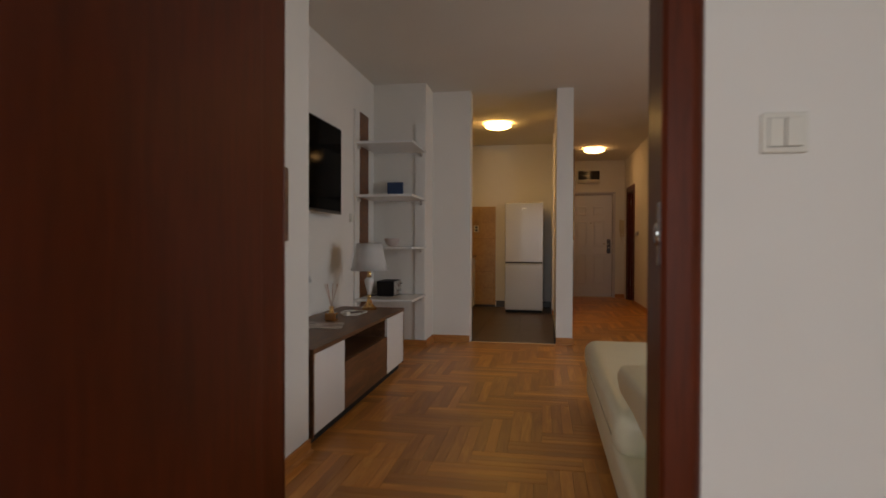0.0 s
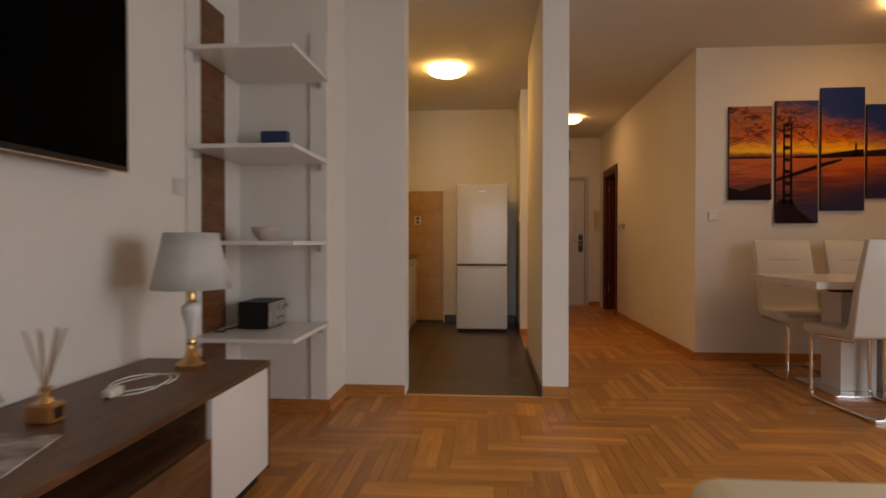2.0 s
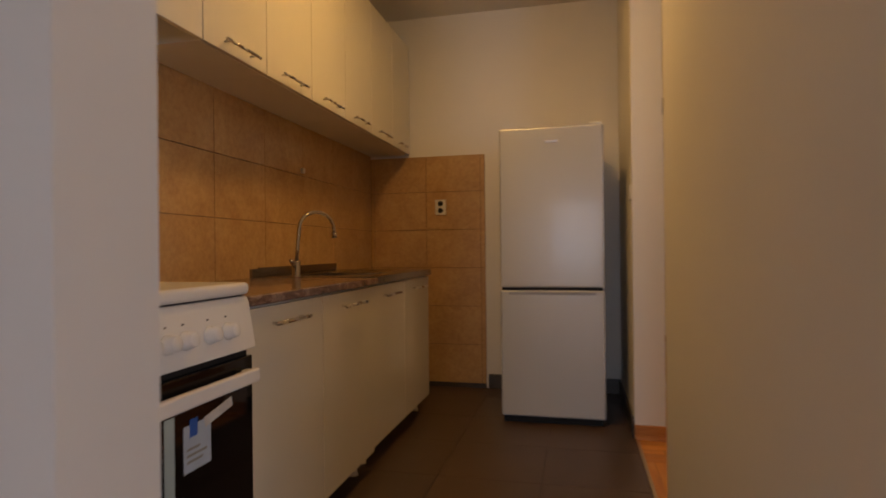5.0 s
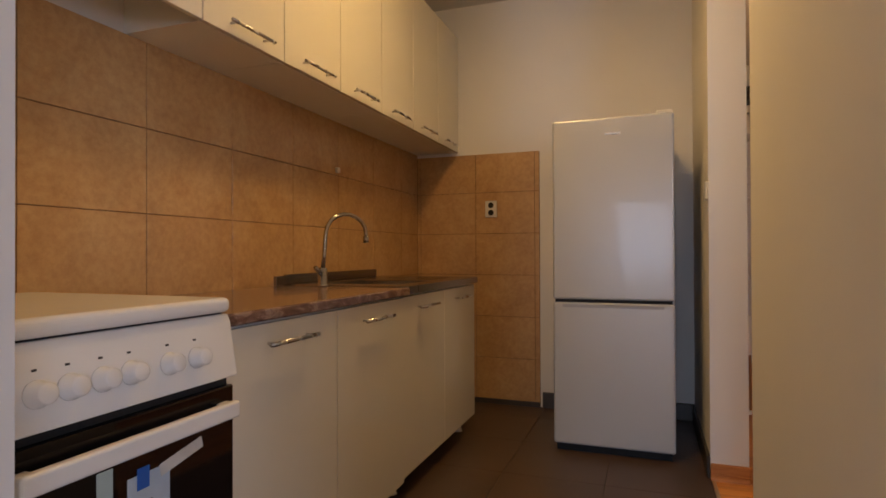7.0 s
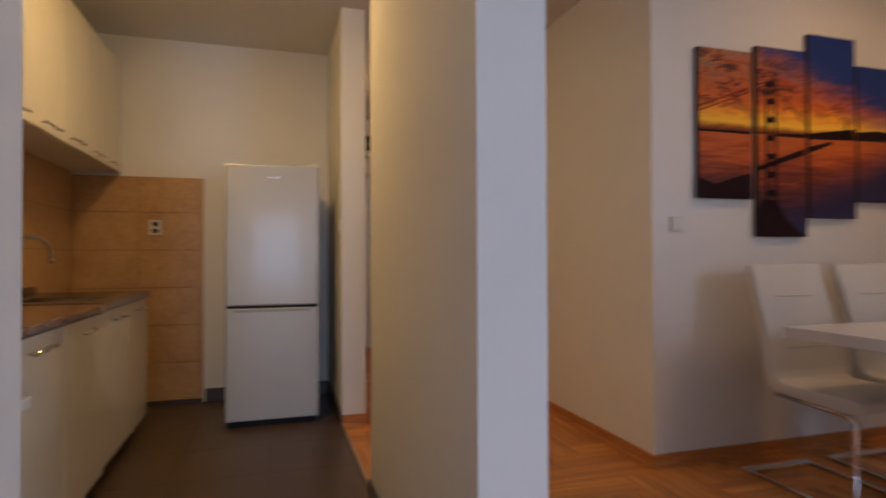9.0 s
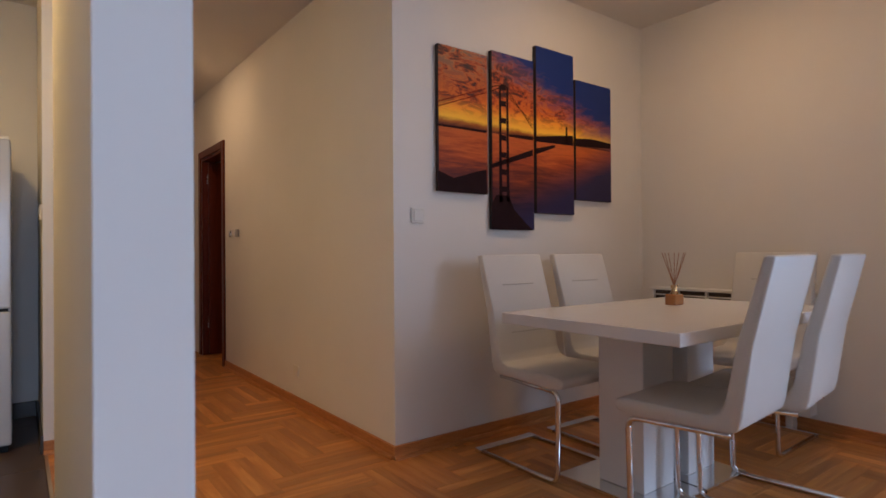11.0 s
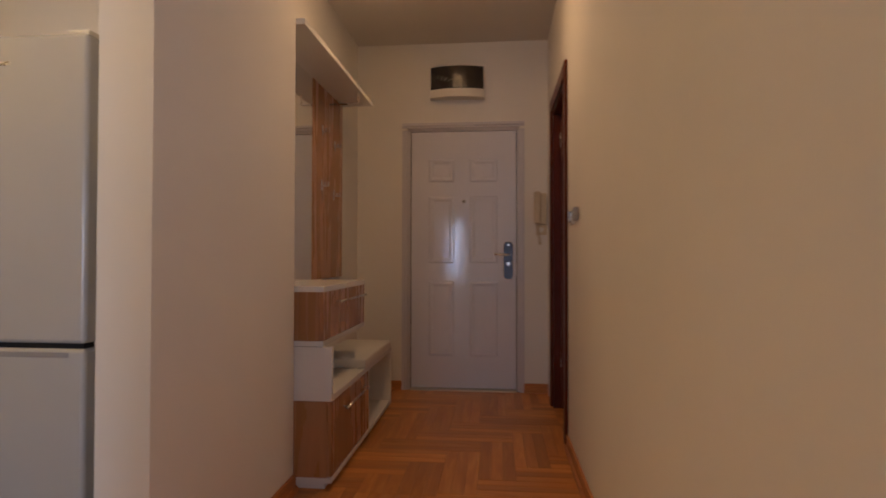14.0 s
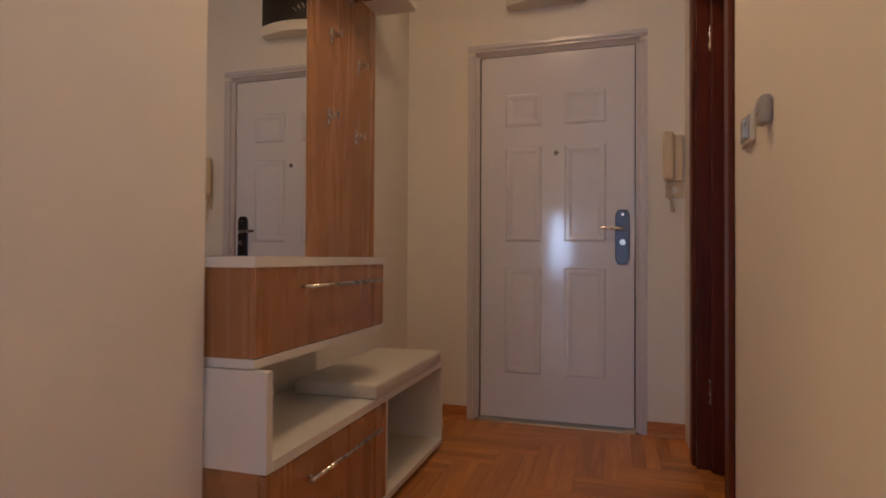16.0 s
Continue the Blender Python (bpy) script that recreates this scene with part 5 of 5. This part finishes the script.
# wooden back moulding, wider than the gilt face towards the wall
for y0, y1, z0, z1 in ((MY0 - 0.024, MY1 + 0.024, MZ0 - 0.024, MZ0 + 0.012), (MY0 - 0.024, MY1 + 0.024, MZ1 - 0.012, MZ1 + 0.024), (MY0 - 0.024, MY0 + 0.012, MZ0 + 0.012, MZ1 - 0.012), (MY1 - 0.012, MY1 + 0.024, MZ0 + 0.012, MZ1 - 0.012)):
    back = box(1.6252, y0, z0, 1.628, y1, z1, 0.001, 1)
    shrink = 0.012
    box(1.628, max(y0, MY0 - shrink), max(z0, MZ0 - shrink), 1.6298, min(y1, MY1 + shrink), min(z1, MZ1 + shrink), 0.0008, 1, bm=back)
    part("back_moulding", back, GILT_WOOD, gm, "orange-brown wooden back moulding")

# ---------------------------------------------------------------- floors
# kitchen tiles
kf = solo("kitchen_floor", box(KX, 6.262, -0.015, 1.455, KB, -0.006), FLOOR_GROUT, "dark grey-brown kitchen floor tiles", "floor", kind="structure")
for i in range(5):
    for j in range(9):
        x0, y0 = KX + 0.45 * i, 6.262 + 0.45 * j
        x1, y1 = min(x0 + 0.448, 1.4515), min(y0 + 0.448, KB)
        if x0 < x1 - 0.02 and y0 < y1 - 0.02:
            part("tile", box(x0, y0, -0.006, x1, y1, 0.0, 0.0006, 1), FLOOR_TILE, kf)
structure("threshold", box(0.548, 6.245, -0.01, 1.455, 6.262, 0.003), STRIP, "narrow pale metal strip at the kitchen floor")
structure("threshold", box(1.455, 7.66, -0.014, 1.470, 8.742, 0.003), STRIP, "narrow pale metal strip at the kitchen floor")

# parquet: triple herringbone laid along the walls
PW, PL = 0.0579, 0.546
fl = thing("floor", "glossy orange-brown herringbone parquet floor", "floor", (1.5, 4, 0), kind="structure")
AREAS = [(0.155, SY1, EX, 2.90), (WX, 2.90, EX, 5.84), (0.14, 5.84, EX, 6.22), (0.14, 6.22, EX, 6.245), (1.455, 6.245, EX, DY), (1.470, DY, HX, 8.742), (1.60, 8.742, HX, 9.78), (1.405, 9.78, HX, EY),
         (DL, SY0, DR, SY1), (BX0, BY, BX1, SY0), (HX, 10.565, HX + 0.13, 11.275), (HX + 0.13, 9.6, 4.2, EY)]
shapes = {}
near = 0
far = {True: ([], []), False: ([], [])}


def plank_mesh(w, h, along):
    key = (round(w, 4), round(h, 4), along)
    if key not in shapes:
        b = 0.0012
        me = bpy.data.meshes.new("plank")
        vs = [(0, 0, -0.012), (w, 0, -0.012), (w, h, -0.012), (0, h, -0.012), (0, 0, -b), (w, 0, -b), (w, h, -b), (0, h, -b), (b, b, 0), (w - b, b, 0), (w - b, h - b, 0), (b, h - b, 0)]
        fs = [(8, 9, 10, 11), (4, 5, 9, 8), (5, 6, 10, 9), (6, 7, 11, 10), (7, 4, 8, 11), (0, 1, 5, 4), (1, 2, 6, 5), (2, 3, 7, 6), (3, 0, 4, 7)]
        me.from_pydata(vs, [], fs)
        me.materials.append(PARQUET if along else PARQUET_ACROSS)
        shapes[key] = me
    return shapes[key]


def lay(x0, y0, x1, y1, along_x):
    global near
    for ax0, ay0, ax1, ay1 in AREAS:
        cx0, cy0, cx1, cy1 = max(x0, ax0), max(y0, ay0), min(x1, ax1), min(y1, ay1)
        if cx1 - cx0 < 0.004 or cy1 - cy0 < 0.004:
            continue
        mx, my = (cx0 + cx1) / 2, (cy0 + cy1) / 2
        close = (0.5 < mx < 1.75 and 2.6 < my < 6.3) or (1.6 < mx < 2.9 and 8.3 < my < 11.7)
        if close and near < 300 and (cx1 - cx0) * (cy1 - cy0) > 0.004:
            near += 1
            w, h = cx1 - cx0 - 0.0006, cy1 - cy0 - 0.0006
            ob = new("plank", plank_mesh(w, h, along_x))
            ob.parent = fl
            ob.matrix_parent_inverse = fl.matrix_basis.inverted()
            ob.matrix_basis = pose(cx0, cy0, 0)
        else:
            far_v, far_f = far[along_x]
            n = len(far_v)
            b = 0.0012
            a0, b0, a1, b1 = cx0 + 0.0003, cy0 + 0.0003, cx1 - 0.0003, cy1 - 0.0003
            far_v.extend([(a0, b0, -b), (a1, b0, -b), (a1, b1, -b), (a0, b1, -b), (a0 + b, b0 + b, 0), (a1 - b, b0 + b, 0), (a1 - b, b1 - b, 0), (a0 + b, b1 - b, 0), (a0, b0, -0.012), (a1, b0, -0.012), (a1, b1, -0.012), (a0, b1, -0.012)])
            far_f.extend([tuple(n + q for q in f) for f in ((4, 5, 6, 7), (0, 1, 5, 4), (1, 2, 6, 5), (2, 3, 7, 6), (3, 0, 4, 7), (8, 9, 1, 0), (9, 10, 2, 1), (10, 11, 3, 2), (11, 8, 0, 3))])


B = 3 * PW
ox, oy = 1.319, 10.893
for i in range(-90, 40):
    for j in range(-20, 20):
        hx, hy = ox + B * i + PL * j, oy + B * i - PL * j
        if not (-2 < hx < 6 and -3.5 < hy < 12.5):
            continue
        for k in range(3):
            lay(hx, hy + PW * k, hx + PL, hy + PW * (k + 1), True)
            lay(hx + PL + PW * k, hy + B - PL, hx + PL + PW * (k + 1), hy + B, False)
for along_x, (far_v, far_f) in far.items():
    me = bpy.data.meshes.new("planks")
    me.from_pydata(far_v, [], far_f)
    me.materials.append(PARQUET_FAR if along_x else PARQUET_FAR_ACROSS)
    rest = new("planks", me)
    rest.parent = fl
    rest.matrix_parent_inverse = fl.matrix_basis.inverted()
    tagged(rest, kind="stuff")

# land outside
gr = bpy.data.meshes.new("ground")
gr.from_pydata([(-900, -900, -3), (900, -900, -3), (900, 900, -3), (-900, 900, -3)], [], [(0, 1, 2, 3)])
gr.materials.append(gloss("ground_grass", (0.10, 0.11, 0.07), 0.9, 0.4, 0.2))
tagged(new("ground", gr), "green-grey ground outside", "ground", kind="structure")
